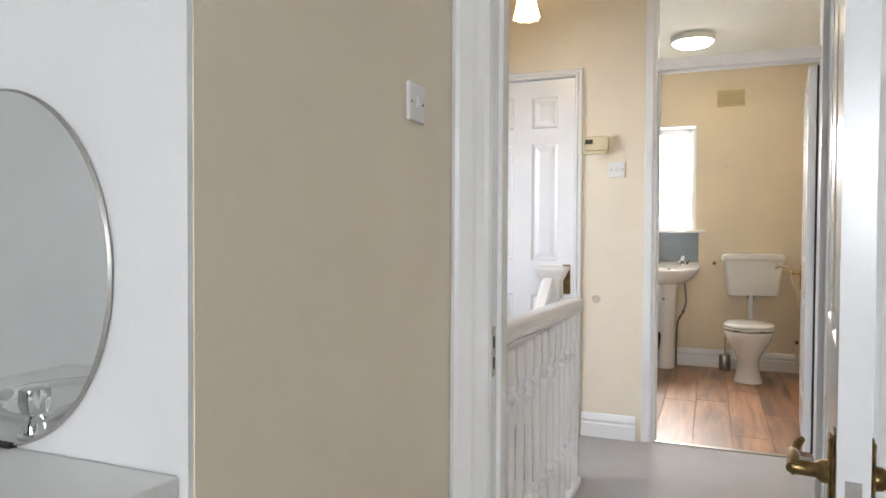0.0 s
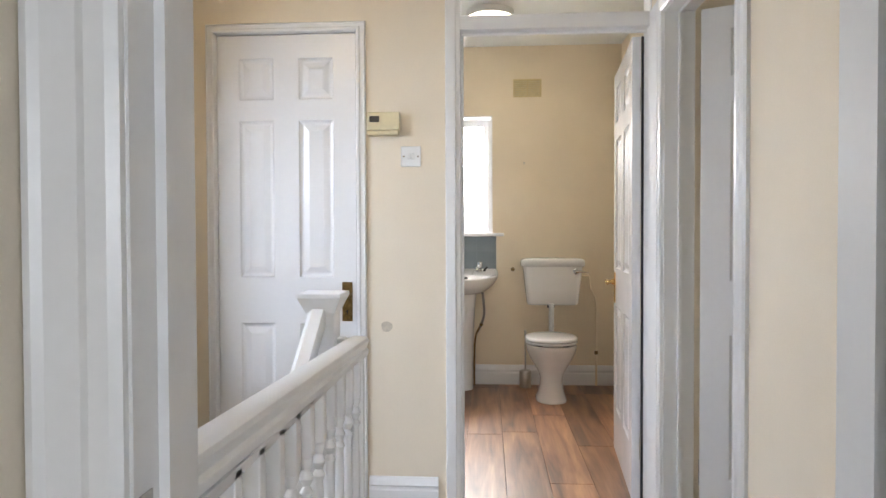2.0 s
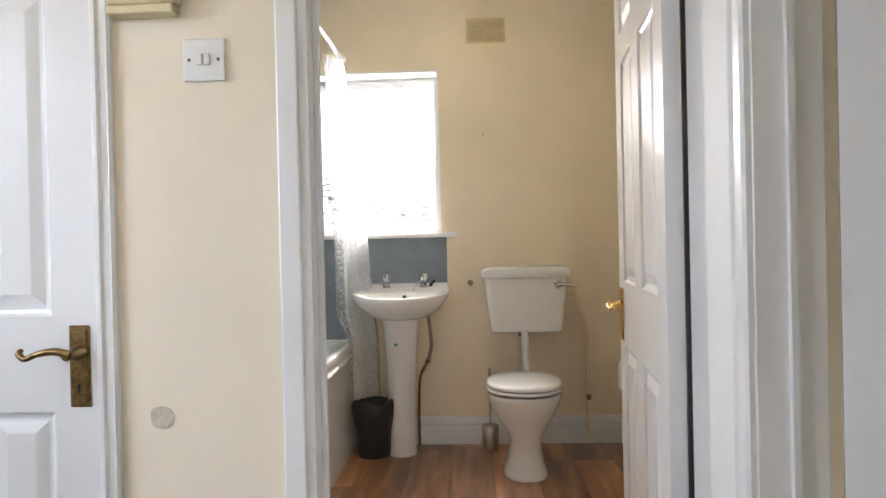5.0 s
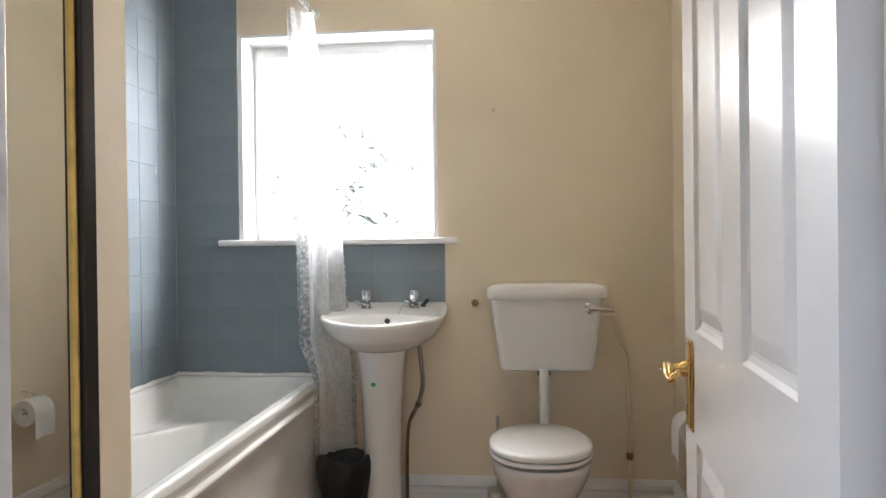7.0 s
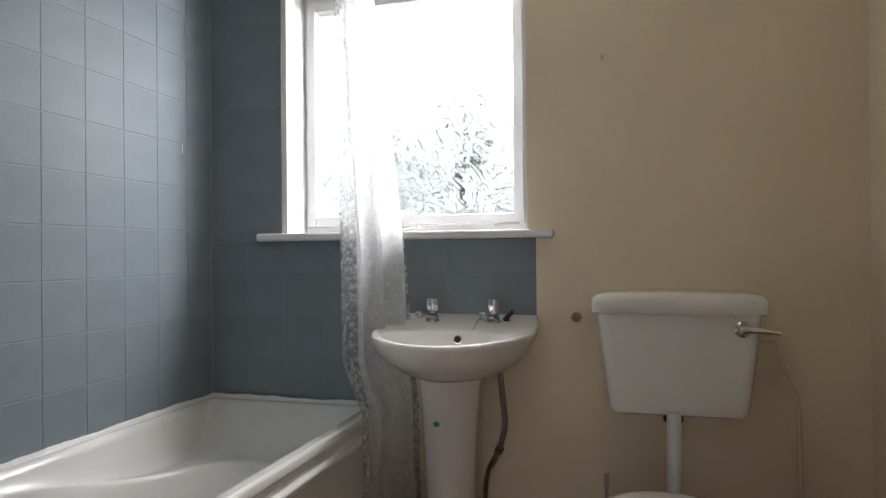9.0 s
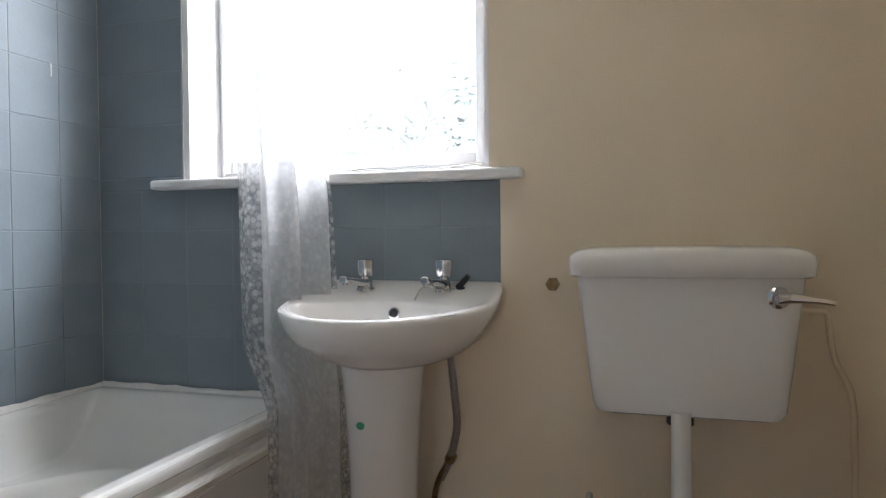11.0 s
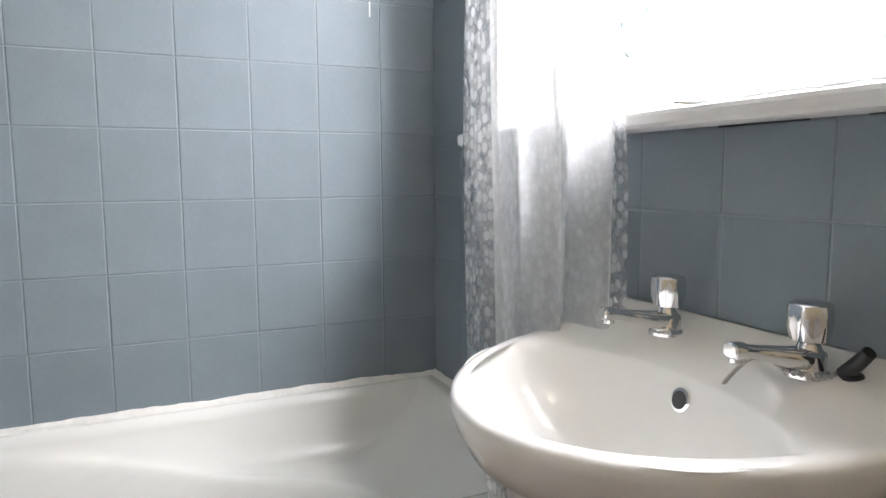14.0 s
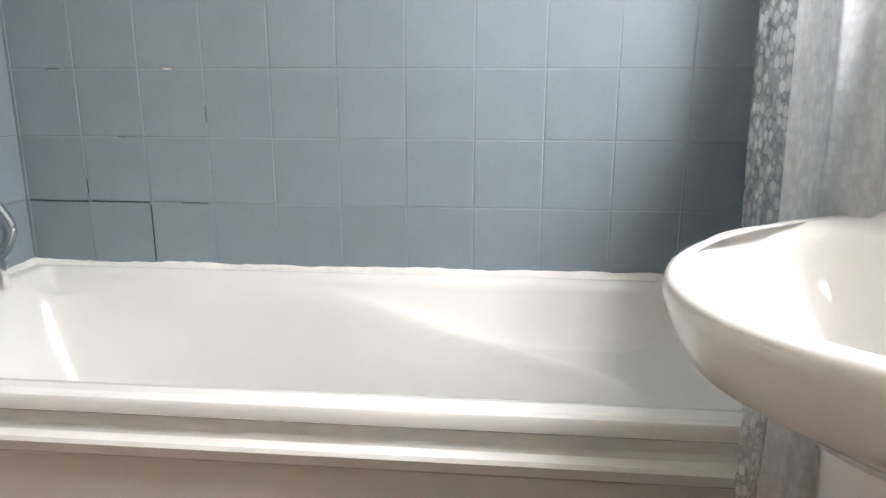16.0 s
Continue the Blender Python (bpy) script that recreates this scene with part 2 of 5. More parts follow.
def film():
    """Clear soft plastic of the shower curtain with printed pale rings along its edge."""
    m = bpy.data.materials.new("clear_printed_plastic")
    m.use_nodes = True
    nt = m.node_tree
    out = nt.nodes["Material Output"]
    b = nt.nodes["Principled BSDF"]
    b.inputs["Base Color"].default_value = (0.95, 0.95, 0.95, 1)
    b.inputs["Roughness"].default_value = 0.25
    tl = nt.nodes.new("ShaderNodeBsdfTranslucent")
    tl.inputs["Color"].default_value = (0.95, 0.95, 0.96, 1)
    body = nt.nodes.new("ShaderNodeMixShader")
    body.inputs[0].default_value = 0.68
    nt.links.new(b.outputs[0], body.inputs[1])
    nt.links.new(tl.outputs[0], body.inputs[2])
    clear = nt.nodes.new("ShaderNodeBsdfTransparent")
    clear.inputs["Color"].default_value = (0.92, 0.93, 0.94, 1)
    co = nt.nodes.new("ShaderNodeTexCoord")
    vor = nt.nodes.new("ShaderNodeTexVoronoi")
    vor.inputs["Scale"].default_value = 66
    vor.inputs["Randomness"].default_value = 0.85
    nt.links.new(co.outputs["UV"], vor.inputs["Vector"])
    rmp = nt.nodes.new("ShaderNodeMapRange")
    rmp.inputs["From Min"].default_value, rmp.inputs["From Max"].default_value = 0.46, 0.53
    rmp.inputs["To Min"].default_value, rmp.inputs["To Max"].default_value = 0.56, 0.36
    nt.links.new(vor.outputs["Distance"], rmp.inputs["Value"])
    shade = nt.nodes.new("ShaderNodeSeparateColor")
    nt.links.new(vor.outputs["Color"], shade.inputs[0])
    tone = nt.nodes.new("ShaderNodeMapRange")
    tone.inputs["To Min"].default_value, tone.inputs["To Max"].default_value = 0.55, 1.2
    nt.links.new(shade.outputs[0], tone.inputs["Value"])
    dots = _mul(nt, rmp.outputs[0], tone.outputs[0])
    sep = nt.nodes.new("ShaderNodeSeparateXYZ")
    nt.links.new(co.outputs["UV"], sep.inputs[0])
    band = nt.nodes.new("ShaderNodeValToRGB")
    band.color_ramp.interpolation = "CONSTANT"
    el = band.color_ramp.elements
    el[0].position, el[0].color = 0.0, (0, 0, 0, 1)
    el[1].position, el[1].color = 0.105, (1, 1, 1, 1)
    end = band.color_ramp.elements.new(0.53)
    end.color = (0, 0, 0, 1)
    nt.links.new(sep.outputs[0], band.inputs[0])
    cloud = nt.nodes.new("ShaderNodeTexNoise")
    cloud.inputs["Scale"].default_value, cloud.inputs["Detail"].default_value = 40, 4
    nt.links.new(co.outputs["UV"], cloud.inputs["Vector"])
    frost = nt.nodes.new("ShaderNodeMapRange")
    frost.inputs["From Min"].default_value, frost.inputs["From Max"].default_value = 0.3, 0.7
    frost.inputs["To Min"].default_value, frost.inputs["To Max"].default_value = 0.54, 0.64
    nt.links.new(cloud.outputs["Fac"], frost.inputs["Value"])
    mixv = nt.nodes.new("ShaderNodeMix")
    nt.links.new(band.outputs[0], mixv.inputs[0])
    nt.links.new(dots, mixv.inputs[2])
    ghost = nt.nodes.new("ShaderNodeMath")
    ghost.operation = "MULTIPLY_ADD"
    ghost.inputs[1].default_value = 0.30
    nt.links.new(dots, ghost.inputs[0])
    nt.links.new(frost.outputs[0], ghost.inputs[2])
    nt.links.new(ghost.outputs[0], mixv.inputs[3])
    mx = nt.nodes.new("ShaderNodeMixShader")
    nt.links.new(mixv.outputs[0], mx.inputs[0])
    nt.links.new(clear.outputs[0], mx.inputs[1])
    nt.links.new(body.outputs[0], mx.inputs[2])
    nt.links.new(mx.outputs[0], out.inputs[0])
    return m


FILM = film()


def glow(name, colour, strength):
    m = bpy.data.materials.new(name)
    m.use_nodes = True
    b = m.node_tree.nodes["Principled BSDF"]
    b.inputs["Base Color"].default_value = (0.8, 0.8, 0.78, 1)
    b.inputs["Roughness"].default_value = 0.4
    b.inputs["Emission Color"].default_value = (*colour, 1)
    b.inputs["Emission Strength"].default_value = strength
    return m


OPAL = glow("lit_opal_diffuser", (1.0, 0.89, 0.70), 10.0)
OVERCAST = glow("overcast_sky", (0.95, 0.98, 1.0), 2.3)
SHADE = glow("lit_amber_glass_shade", (1.0, 0.72, 0.34), 4.0)


# ---- mesh helpers ----
def mesh_object(name, bm, material, smooth=False):
    me = bpy.data.meshes.new(name)
    bmesh.ops.recalc_face_normals(bm, faces=bm.faces)
    bm.to_mesh(me)
    bm.free()
    me.materials.append(material)
    if smooth:
        for p in me.polygons:
            p.use_smooth = True
        me.set_sharp_from_angle(angle=radians(smooth if smooth > 1 else 40))
    return new(name, me)


def part(name, bm, material, parent=None, label="", smooth=False):
    ob = mesh_object(name, bm, material, smooth)
    if parent is not None:
        ob.parent = parent
    if label:
        ob["label"] = label
    return ob


def thing(name, label, category, at=(0, 0, 0), rz=0, group=""):
    ob = new(name)
    ob.empty_display_size = 0.1
    ob.matrix_world = pose(*at, 0, 0, rz)
    return tagged(ob, label, category, group)


def structure(name, bm, material, label="", smooth=False):
    return tagged(mesh_object(name, bm, material, smooth), label, "", "", "structure")


def box(bm, x0, x1, y0, y1, z0, z1, bevel=0.0, seg=2):
    r = bmesh.ops.create_cube(bm, size=1, matrix=Matrix.LocRotScale(((x0 + x1) / 2, (y0 + y1) / 2, (z0 + z1) / 2), None, (abs(x1 - x0), abs(y1 - y0), abs(z1 - z0))))
    if bevel:
        es = list({e for v in r["verts"] for e in v.link_edges})
        bmesh.ops.bevel(bm, geom=es, offset=bevel, segments=seg, affect="EDGES", profile=0.5)
    return bm


def boxes(*rows, bevel=0.0):
    bm = bmesh.new()
    for r in rows:
        box(bm, *r, bevel=bevel)
    return bm


def lathe(bm, profile, seg=20, m=None):
    """Turns (radius, height) pairs round z."""
    m = m or Matrix()
    rings = []
    for r, z in profile:
        rings.append([bm.verts.new(m @ Vector((r * math.cos(2 * math.pi * i / seg), r * math.sin(2 * math.pi * i / seg), z))) for i in range(seg)])
    for a, b in zip(rings, rings[1:]):
        for i in range(seg):
            bm.faces.new((a[i], a[(i + 1) % seg], b[(i + 1) % seg], b[i]))
    for ring, flip in ((rings[0], True), (rings[-1], False)):
        bm.faces.new(ring[::-1] if flip else ring)
    return bm


def loft(bm, rings, cap0=True, cap1=True, closed=True):
    vs = [[bm.verts.new(p) for p in ring] for ring in rings]
    n = len(vs[0])
    for a, b in zip(vs, vs[1:]):
        for i in range(n if closed else n - 1):
            bm.faces.new((a[i], a[(i + 1) % n], b[(i + 1) % n], b[i]))
    if cap0:
        bm.faces.new(vs[0][::-1])
    if cap1:
        bm.faces.new(vs[-1])
    return bm


def tube(bm, points, radius, seg=10, smooth_steps=6):
    """A round tube along a smooth line through the points; radius may be a number or a list of one for each point."""
    pts = [Vector(p) for p in points]
    rad = list(radius) if isinstance(radius, (list, tuple)) else [radius] * len(pts)
    line, rr = [], []
    for i in range(len(pts) - 1):
        p0, p1, p2, p3 = pts[max(i - 1, 0)], pts[i], pts[i + 1], pts[min(i + 2, len(pts) - 1)]
        for k in range(smooth_steps):
            u = k / smooth_steps
            line.append(0.5 * ((2 * p1) + (p2 - p0) * u + (2 * p0 - 5 * p1 + 4 * p2 - p3) * u * u + (3 * p1 - p0 - 3 * p2 + p3) * u ** 3))
            rr.append(rad[i] * (1 - u) + rad[i + 1] * u)
    line.append(pts[-1])
    rr.append(rad[-1])
    side = None
    rings = []
    for i, p in enumerate(line):
        d = (line[min(i + 1, len(line) - 1)] - line[max(i - 1, 0)]).normalized()
        if side is None:
            side = d.orthogonal().normalized()
        side = (side - d * side.dot(d)).normalized()
        up = d.cross(side)
        rings.append([p + rr[i] * (side * math.cos(a) + up * math.sin(a)) for a in (2 * math.pi * k / seg for k in range(seg))])
    return loft(bm, rings)


def wall_with_openings(name, axis, a0, a1, b0, b1, z0, z1, openings, material, label=""):
    """A wall along x or y from a0 to a1, b0 to b1 thick, with openings (from, to, bottom, top) through it."""
    bm = bmesh.new()

    def blk(p, q, lo, hi):
        if q - p > 1e-4 and hi - lo > 1e-4:
            if axis == "x":
                box(bm, p, q, b0, b1, lo, hi)
            else:
                box(bm, b0, b1, p, q, lo, hi)
    at = a0
    for p, q, lo, hi in sorted(openings):
        blk(at, p, z0, z1)
        blk(p, q, z0, lo)
        blk(p, q, hi, z1)
        at = q
    blk(at, a1, z0, z1)
    return structure(name, bm, material, label)


def sweep_profile(bm, axis, a0, a1, face, sign, profile):
    """A moulding along x or y: profile points (out from the wall, height), on the wall face, pointing to sign."""
    rings = []
    for a in (a0, a1):
        rings.append([((a, face + sign * d, z) if axis == "x" else (face + sign * d, a, z)) for d, z in profile])
    return loft(bm, rings)


SKIRT = [(0, 0), (0.016, 0), (0.016, 0.085), (0.012, 0.092), (0.012, 0.104), (0.017, 0.110), (0.013, 0.128), (0.006, 0.145), (0.0, 0.150)]


def skirting(name, axis, a0, a1, face, sign, h=0.15):
    bm = bmesh.new()
    sweep_profile(bm, axis, a0, a1, face, sign, [(d, z * h / 0.15) for d, z in SKIRT])
    return structure(name, bm, GLOSS, "white gloss moulded skirting board")
# ---- structure ----
H = 2.65          # ceiling
LX, RX = -1.84, 0.16           # landing side walls
BY0, BY1 = 1.81, 1.95          # wall between bedroom and landing
DY0, DY1 = 4.02, 4.12          # wall between landing and bathroom
FY = 6.445                     # bathroom's window wall
TX = -1.685                    # tiled wall beside the bath
PX = 0.512                     # bathroom's other side wall
EY = 4.755                     # wall at the tap end of the bath
CX = -0.94                     # side of the airing cupboard, in the bathroom

# floors
structure("floor_landing", boxes((-1.0, RX, BY0, DY0 + 0.03, -0.2, 0), (LX, -1.0, 3.2, DY0 + 0.03, -0.2, 0)), CARPET, "pale grey carpet on the landing")
structure("floor_bedroom", boxes((-2.6, 2.6, -2.7, BY0, -0.2, 0)), CARPET, "pale grey bedroom carpet")
structure("floor_back_room", boxes((RX, 3.0, BY0, DY1, -0.2, 0.0), (0.612, 3.0, DY1, FY, -0.2, 0.0)), CARPET, "pale carpet of the back bedroom")
floor_bath = structure("floor_bathroom", boxes((TX - 0.1, PX + 0.0, DY0 + 0.03, FY + 0.2, -0.2, -0.008)), RUBBER, "bathroom subfloor under brown laminate boards")
structure("floor_hall_below", boxes((-2.2, 3.0, -2.7, 6.5, -2.9, -2.7)), CARPET, "hall floor downstairs")
structure("ceiling", boxes((-2.7, 3.1, -2.8, FY + 0.25, H, H + 0.15)), CEILING, "white painted ceiling")

# walls
wall_with_openings("wall_bedroom_landing", "x", -0.985, 2.6, BY0, BY1, 0, H, [(-0.905, -0.09, 0, 2.06)], CREAM, "cream wall with the bedroom doorway")
structure("wall_bedroom_side", boxes((-2.6, -0.985, 0.87, BY1, 0, H)), CREAM, "cream side wall of the bedroom passage")
structure("wall_bedroom_alcove", boxes((-2.6, -0.987, 0.86, 0.87, 0, H)), WHITE_WALL, "white wall behind the vanity")
structure("wall_bedroom_west", boxes((-2.7, -2.6, -2.8, BY1, 0, H)), WHITE_WALL, "white bedroom wall")
structure("wall_bedroom_east", boxes((2.6, 2.7, -2.8, BY1, 0, H)), WHITE_WALL, "white bedroom wall")
wall_with_openings("wall_bedroom_south", "x", -2.6, 2.6, -2.8, -2.7, 0, H, [(-0.8, 1.1, 0.9, 2.1)], WHITE_WALL, "white bedroom window wall")
wall_with_openings("wall_landing_west", "y", BY1, DY1, LX - 0.28, LX, -2.7, H, [(2.55, 3.72, 0.73, 2.0)], CREAM, "cream landing wall with a window over the stairs")
wall_with_openings("wall_landing_east", "y", BY1, DY0, RX, RX + 0.11, 0, H, [(3.00, 3.83, 0, 2.06)], CREAM, "cream landing wall with the back bedroom doorway")
wall_with_openings("wall_landing_bathroom", "x", LX, 0.612, DY0, DY1, 0, H, [(-1.725, -1.06, 0, 2.075), (-0.67, 0.172, 0, 2.58)], CREAM, "cream wall with cupboard door and bathroom doorway")
structure("wall_cupboard_side", boxes((CX - 0.08, CX, DY1, EY + 0.07, 0, H)), CREAM_LAMPLIT, "cream side wall of the airing cupboard")
structure("wall_bath_end", boxes((TX - 0.1, CX - 0.08, EY - 0.1, EY - 0.0016, 0, H)), GROUT, "wall at the tap end of the bath")
structure("wall_cupboard_west", boxes((LX - 0.28, LX, DY1, EY - 0.1, 0, H)), CREAM, "cupboard back wall")
structure("wall_bath_side", boxes((TX - 0.1, TX - 0.0016, EY - 0.0016, FY, 0, H)), GROUT, "tiled wall beside the bath")
wall_with_openings("wall_bathroom_window", "x", TX - 0.1, 0.612, FY, FY + 0.28, 0, H, [(-1.386, -0.485, 1.19, 2.112)], CREAM_LAMPLIT, "cream bathroom wall with a window")
structure("wall_bathroom_east", boxes((PX, PX + 0.1, DY1, FY, 0, H)), CREAM_LAMPLIT, "cream bathroom side wall")
wall_with_openings("wall_back_room_north", "x", 0.612, 3.0, FY, FY + 0.28, 0, H, [(0.72, 2.3, 0.95, 2.15)], CREAM, "back bedroom window wall")
structure("wall_back_room_east", boxes((3.0, 3.1, BY0, FY + 0.28, 0, H)), CREAM, "back bedroom side wall")
# stairwell below the landing
structure("wall_stairwell", boxes((LX - 0.28, LX, -2.7, BY1, -2.7, -0.2), (-0.98, -0.9, -2.7, 3.2, -2.7, -0.2), (LX, -0.9, 3.2, 3.3, -2.7, -0.2)), CREAM, "cream stairwell walls below the landing")
structure("trim_stairwell_edge", boxes((-1.015, -0.995, BY1, 3.2, -0.22, 0.012), (LX, -1.0, 3.18, 3.2, -0.22, -0.002)), GLOSS, "white apron board round the stairwell")

# skirting boards
skirting("baseboard", "x", -1.035, -0.735, DY0, -1, 0.135)
skirting("baseboard", "x", -0.46, PX, FY, -1, 0.155)
skirting("baseboard", "x", -0.98, -0.46, FY, -1, 0.155)
skirting("baseboard", "y", DY1 + 0.02, FY - 0.018, PX, -1, 0.155)
skirting("baseboard", "y", BY1, 2.93, RX, -1, 0.135)
skirting("baseboard", "y", DY1 + 0.02, EY + 0.07, CX, 1, 0.155)
skirting("baseboard", "y", 0.88, BY0 - 0.02, -0.985, 1, 0.135)
skirting("baseboard", "y", 3.22, DY0 - 0.018, LX, 1, 0.135)

# stairs going down from the landing
for i in range(13):
    z = -0.19 * (i + 1)
    y1 = 3.18 - 0.24 * i
    structure("stair_step", boxes((LX + 0.03, -1.04, y1 - 0.26, y1, z - 0.19, z), bevel=0.008), CARPET, "carpeted stair step")


# ---- door casings ----
ARCH = [(0, 0), (0.0, 0.014), (0.008, 0.019), (0.022, 0.019), (0.030, 0.013), (0.055, 0.012), (0.062, 0.016), (0.070, 0.010), (0.070, 0)]


def architrave(name, axis, face, sign, a0, a1, top, w=0.07):
    """Moulded casing round an opening from a0 to a1 up to top, on a wall face."""
    bm = bmesh.new()

    def pt(a, out, z):
        return (a, face + sign * out, z) if axis == "x" else (face + sign * out, a, z)
    k = w / 0.07
    rings = []
    for corner in range(4):
        ring = []
        for d, out in ARCH:
            d *= k
            a = (a0 - d) if corner < 2 else (a1 + d)
            z = 0.0 if corner in (0, 3) else top + d
            ring.append(pt(a, out, z))
        rings.append(ring)
    loft(bm, rings)
    return structure(name, bm, GLOSS, "white gloss door architrave")


def lining(name, axis, b0, b1, a0, a1, top, t=0.03):
    """The frame lining inside an opening (a0 to a1 clear, the lining outside that)."""
    bm = bmesh.new()
    for p, q, lo, hi in ((a0 - t, a0, 0, top + t), (a1, a1 + t, 0, top + t), (a0, a1, top, top + t)):
        if axis == "x":
            box(bm, p, q, b0, b1, lo, hi, 0.002, 1)
        else:
            box(bm, b0, b1, p, q, lo, hi, 0.002, 1)
    return structure(name, bm, GLOSS, "white gloss door lining")


# cupboard door
lining("door_frame", "x", DY0 - 0.004, DY1, -1.70, -1.085, 2.05, 0.025)
architrave("trim", "x", DY0, -1, -1.703, -1.082, 2.053, 0.04)
# bathroom doorway with a glazed light over it
bm = boxes((-0.67, -0.636, DY0 - 0.005, DY1 + 0.005, 0, 2.58), (0.152, 0.172, DY0 - 0.005, DY1 + 0.005, 0, 2.58), (-0.636, 0.152, DY0 - 0.005, DY1 + 0.005, 2.046, 2.105), (-0.636, 0.152, DY0 - 0.005, DY1 + 0.005, 2.55, 2.58),
           (-0.636, -0.624, DY0 + 0.045, DY0 + 0.06, 0, 2.046), (-0.624, 0.152, DY0 + 0.045, DY0 + 0.06, 2.034, 2.046), bevel=0.002)
structure("door_frame", bm, GLOSS, "white gloss bathroom door frame with a top light")
pane = structure("window_transom", boxes((-0.64, 0.156, DY0 + 0.035, DY0 + 0.041, 2.10, 2.556)), GLASS, "clear glass light over the bathroom door")
pane.visible_shadow = False
bm = bmesh.new()
for y, s in ((DY0, -1), (DY1, 1)):
    for p, q in ((-0.70, -0.655), (0.158 if s > 0 else 0.152, 0.159 if s < 0 else 0.2)):
        box(bm, p, q, y if s > 0 else y - 0.014, y + 0.014 if s > 0 else y, 0, 2.62, 0.004, 2)
structure("trim", bm, GLOSS, "white gloss bathroom door architrave")
structure("door_threshold", boxes((-0.636, 0.152, DY0 + 0.0, DY0 + 0.04, 0.0, 0.008), bevel=0.003), STEEL, "thin metal threshold strip")
# back bedroom doorway
lining("door_frame", "y", RX - 0.004, RX + 0.114, 3.03, 3.80, 2.03, 0.03)
structure("trim", boxes((RX + 0.05, RX + 0.062, 3.03, 3.042, 0, 2.03), (RX + 0.05, RX + 0.062, 3.788, 3.80, 0, 2.03), (RX + 0.05, RX + 0.062, 3.042, 3.788, 2.018, 2.03)), GLOSS, "white door stop")
architrave("trim", "y", RX, -1, 3.027, 3.803, 2.033)
structure("trim", boxes((RX - 0.012, RX, 3.876, DY0 - 0.016, 0, 2.10), bevel=0.003), WHITE_WALL, "white painted filler board in the corner of the landing")
# bedroom doorway
lining("door_frame", "x", BY0 - 0.004, BY1 + 0.004, -0.875, -0.12, 2.03, 0.03)
structure("trim", boxes((-0.875, -0.863, BY0 + 0.05, BY0 + 0.065, 0, 2.03), (-0.132, -0.12, BY0 + 0.05, BY0 + 0.065, 0, 2.03), (-0.875, -0.12, BY0 + 0.05, BY0 + 0.065, 2.018, 2.03)), GLOSS, "white door stop")
architrave("trim", "x", BY0, -1, -0.878, -0.117, 2.033, 0.105)
architrave("trim", "x", BY1, 1, -0.878, -0.117, 2.033)


# ---- doors ----
def door_mesh(w, h, t, panels):
    """A moulded panel door from x 0 to w, y 0 to t, z 0 to h, with raised fields on both faces."""
    bm = bmesh.new()
    xs = sorted({0, w, *(p[0] for p in panels), *(p[1] for p in panels)})
    zs = sorted({0, h, *(p[2] for p in panels), *(p[3] for p in panels)})
    for face, s in ((0.0, 1), (t, -1)):
        for i in range(len(xs) - 1):
            for j in range(len(zs) - 1):
                if any(abs(p[0] - xs[i]) < 1e-6 and abs(p[1] - xs[i + 1]) < 1e-6 and abs(p[2] - zs[j]) < 1e-6 and abs(p[3] - zs[j + 1]) < 1e-6 for p in panels):
                    continue
                bm.faces.new([bm.verts.new((x, face, z)) for x, z in ((xs[i], zs[j]), (xs[i + 1], zs[j]), (xs[i + 1], zs[j + 1]), (xs[i], zs[j + 1]))])
        for x0, x1, z0, z1 in panels:
            last = None
            for inset, depth in ((0, 0), (0.006, 0.006), (0.014, 0.009), (0.020, 0.009), (0.042, 0.002), (0.046, 0.001)):
                ring = [bm.verts.new((x, face + s * depth, z)) for x, z in ((x0 + inset, z0 + inset), (x1 - inset, z0 + inset), (x1 - inset, z1 - inset), (x0 + inset, z1 - inset))]
                if last:
                    for k in range(4):
                        bm.faces.new((last[k], last[(k + 1) % 4], ring[(k + 1) % 4], ring[k]))
                last = ring
            bm.faces.new(last)
    for a, b in (((0, 0), (w, 0)), ((w, 0), (w, h)), ((w, h), (0, h)), ((0, h), (0, 0))):
        bm.faces.new([bm.verts.new(p) for p in ((a[0], 0, a[1]), (b[0], 0, b[1]), (b[0], t, b[1]), (a[0], t, a[1]))])
    bmesh.ops.remove_doubles(bm, verts=bm.verts, dist=1e-5)
    return bm


def six_panels(w, h):
    s = 0.105 if w > 0.65 else 0.098
    m = 0.11
    c = w / 2
    rows = ((0.23, 0.785), (0.985, 1.665), (1.755, 1.935))
    return [(a, b, z0, z1) for z0, z1 in rows for a, b in ((s, c - m / 2), (c + m / 2, w - s))]


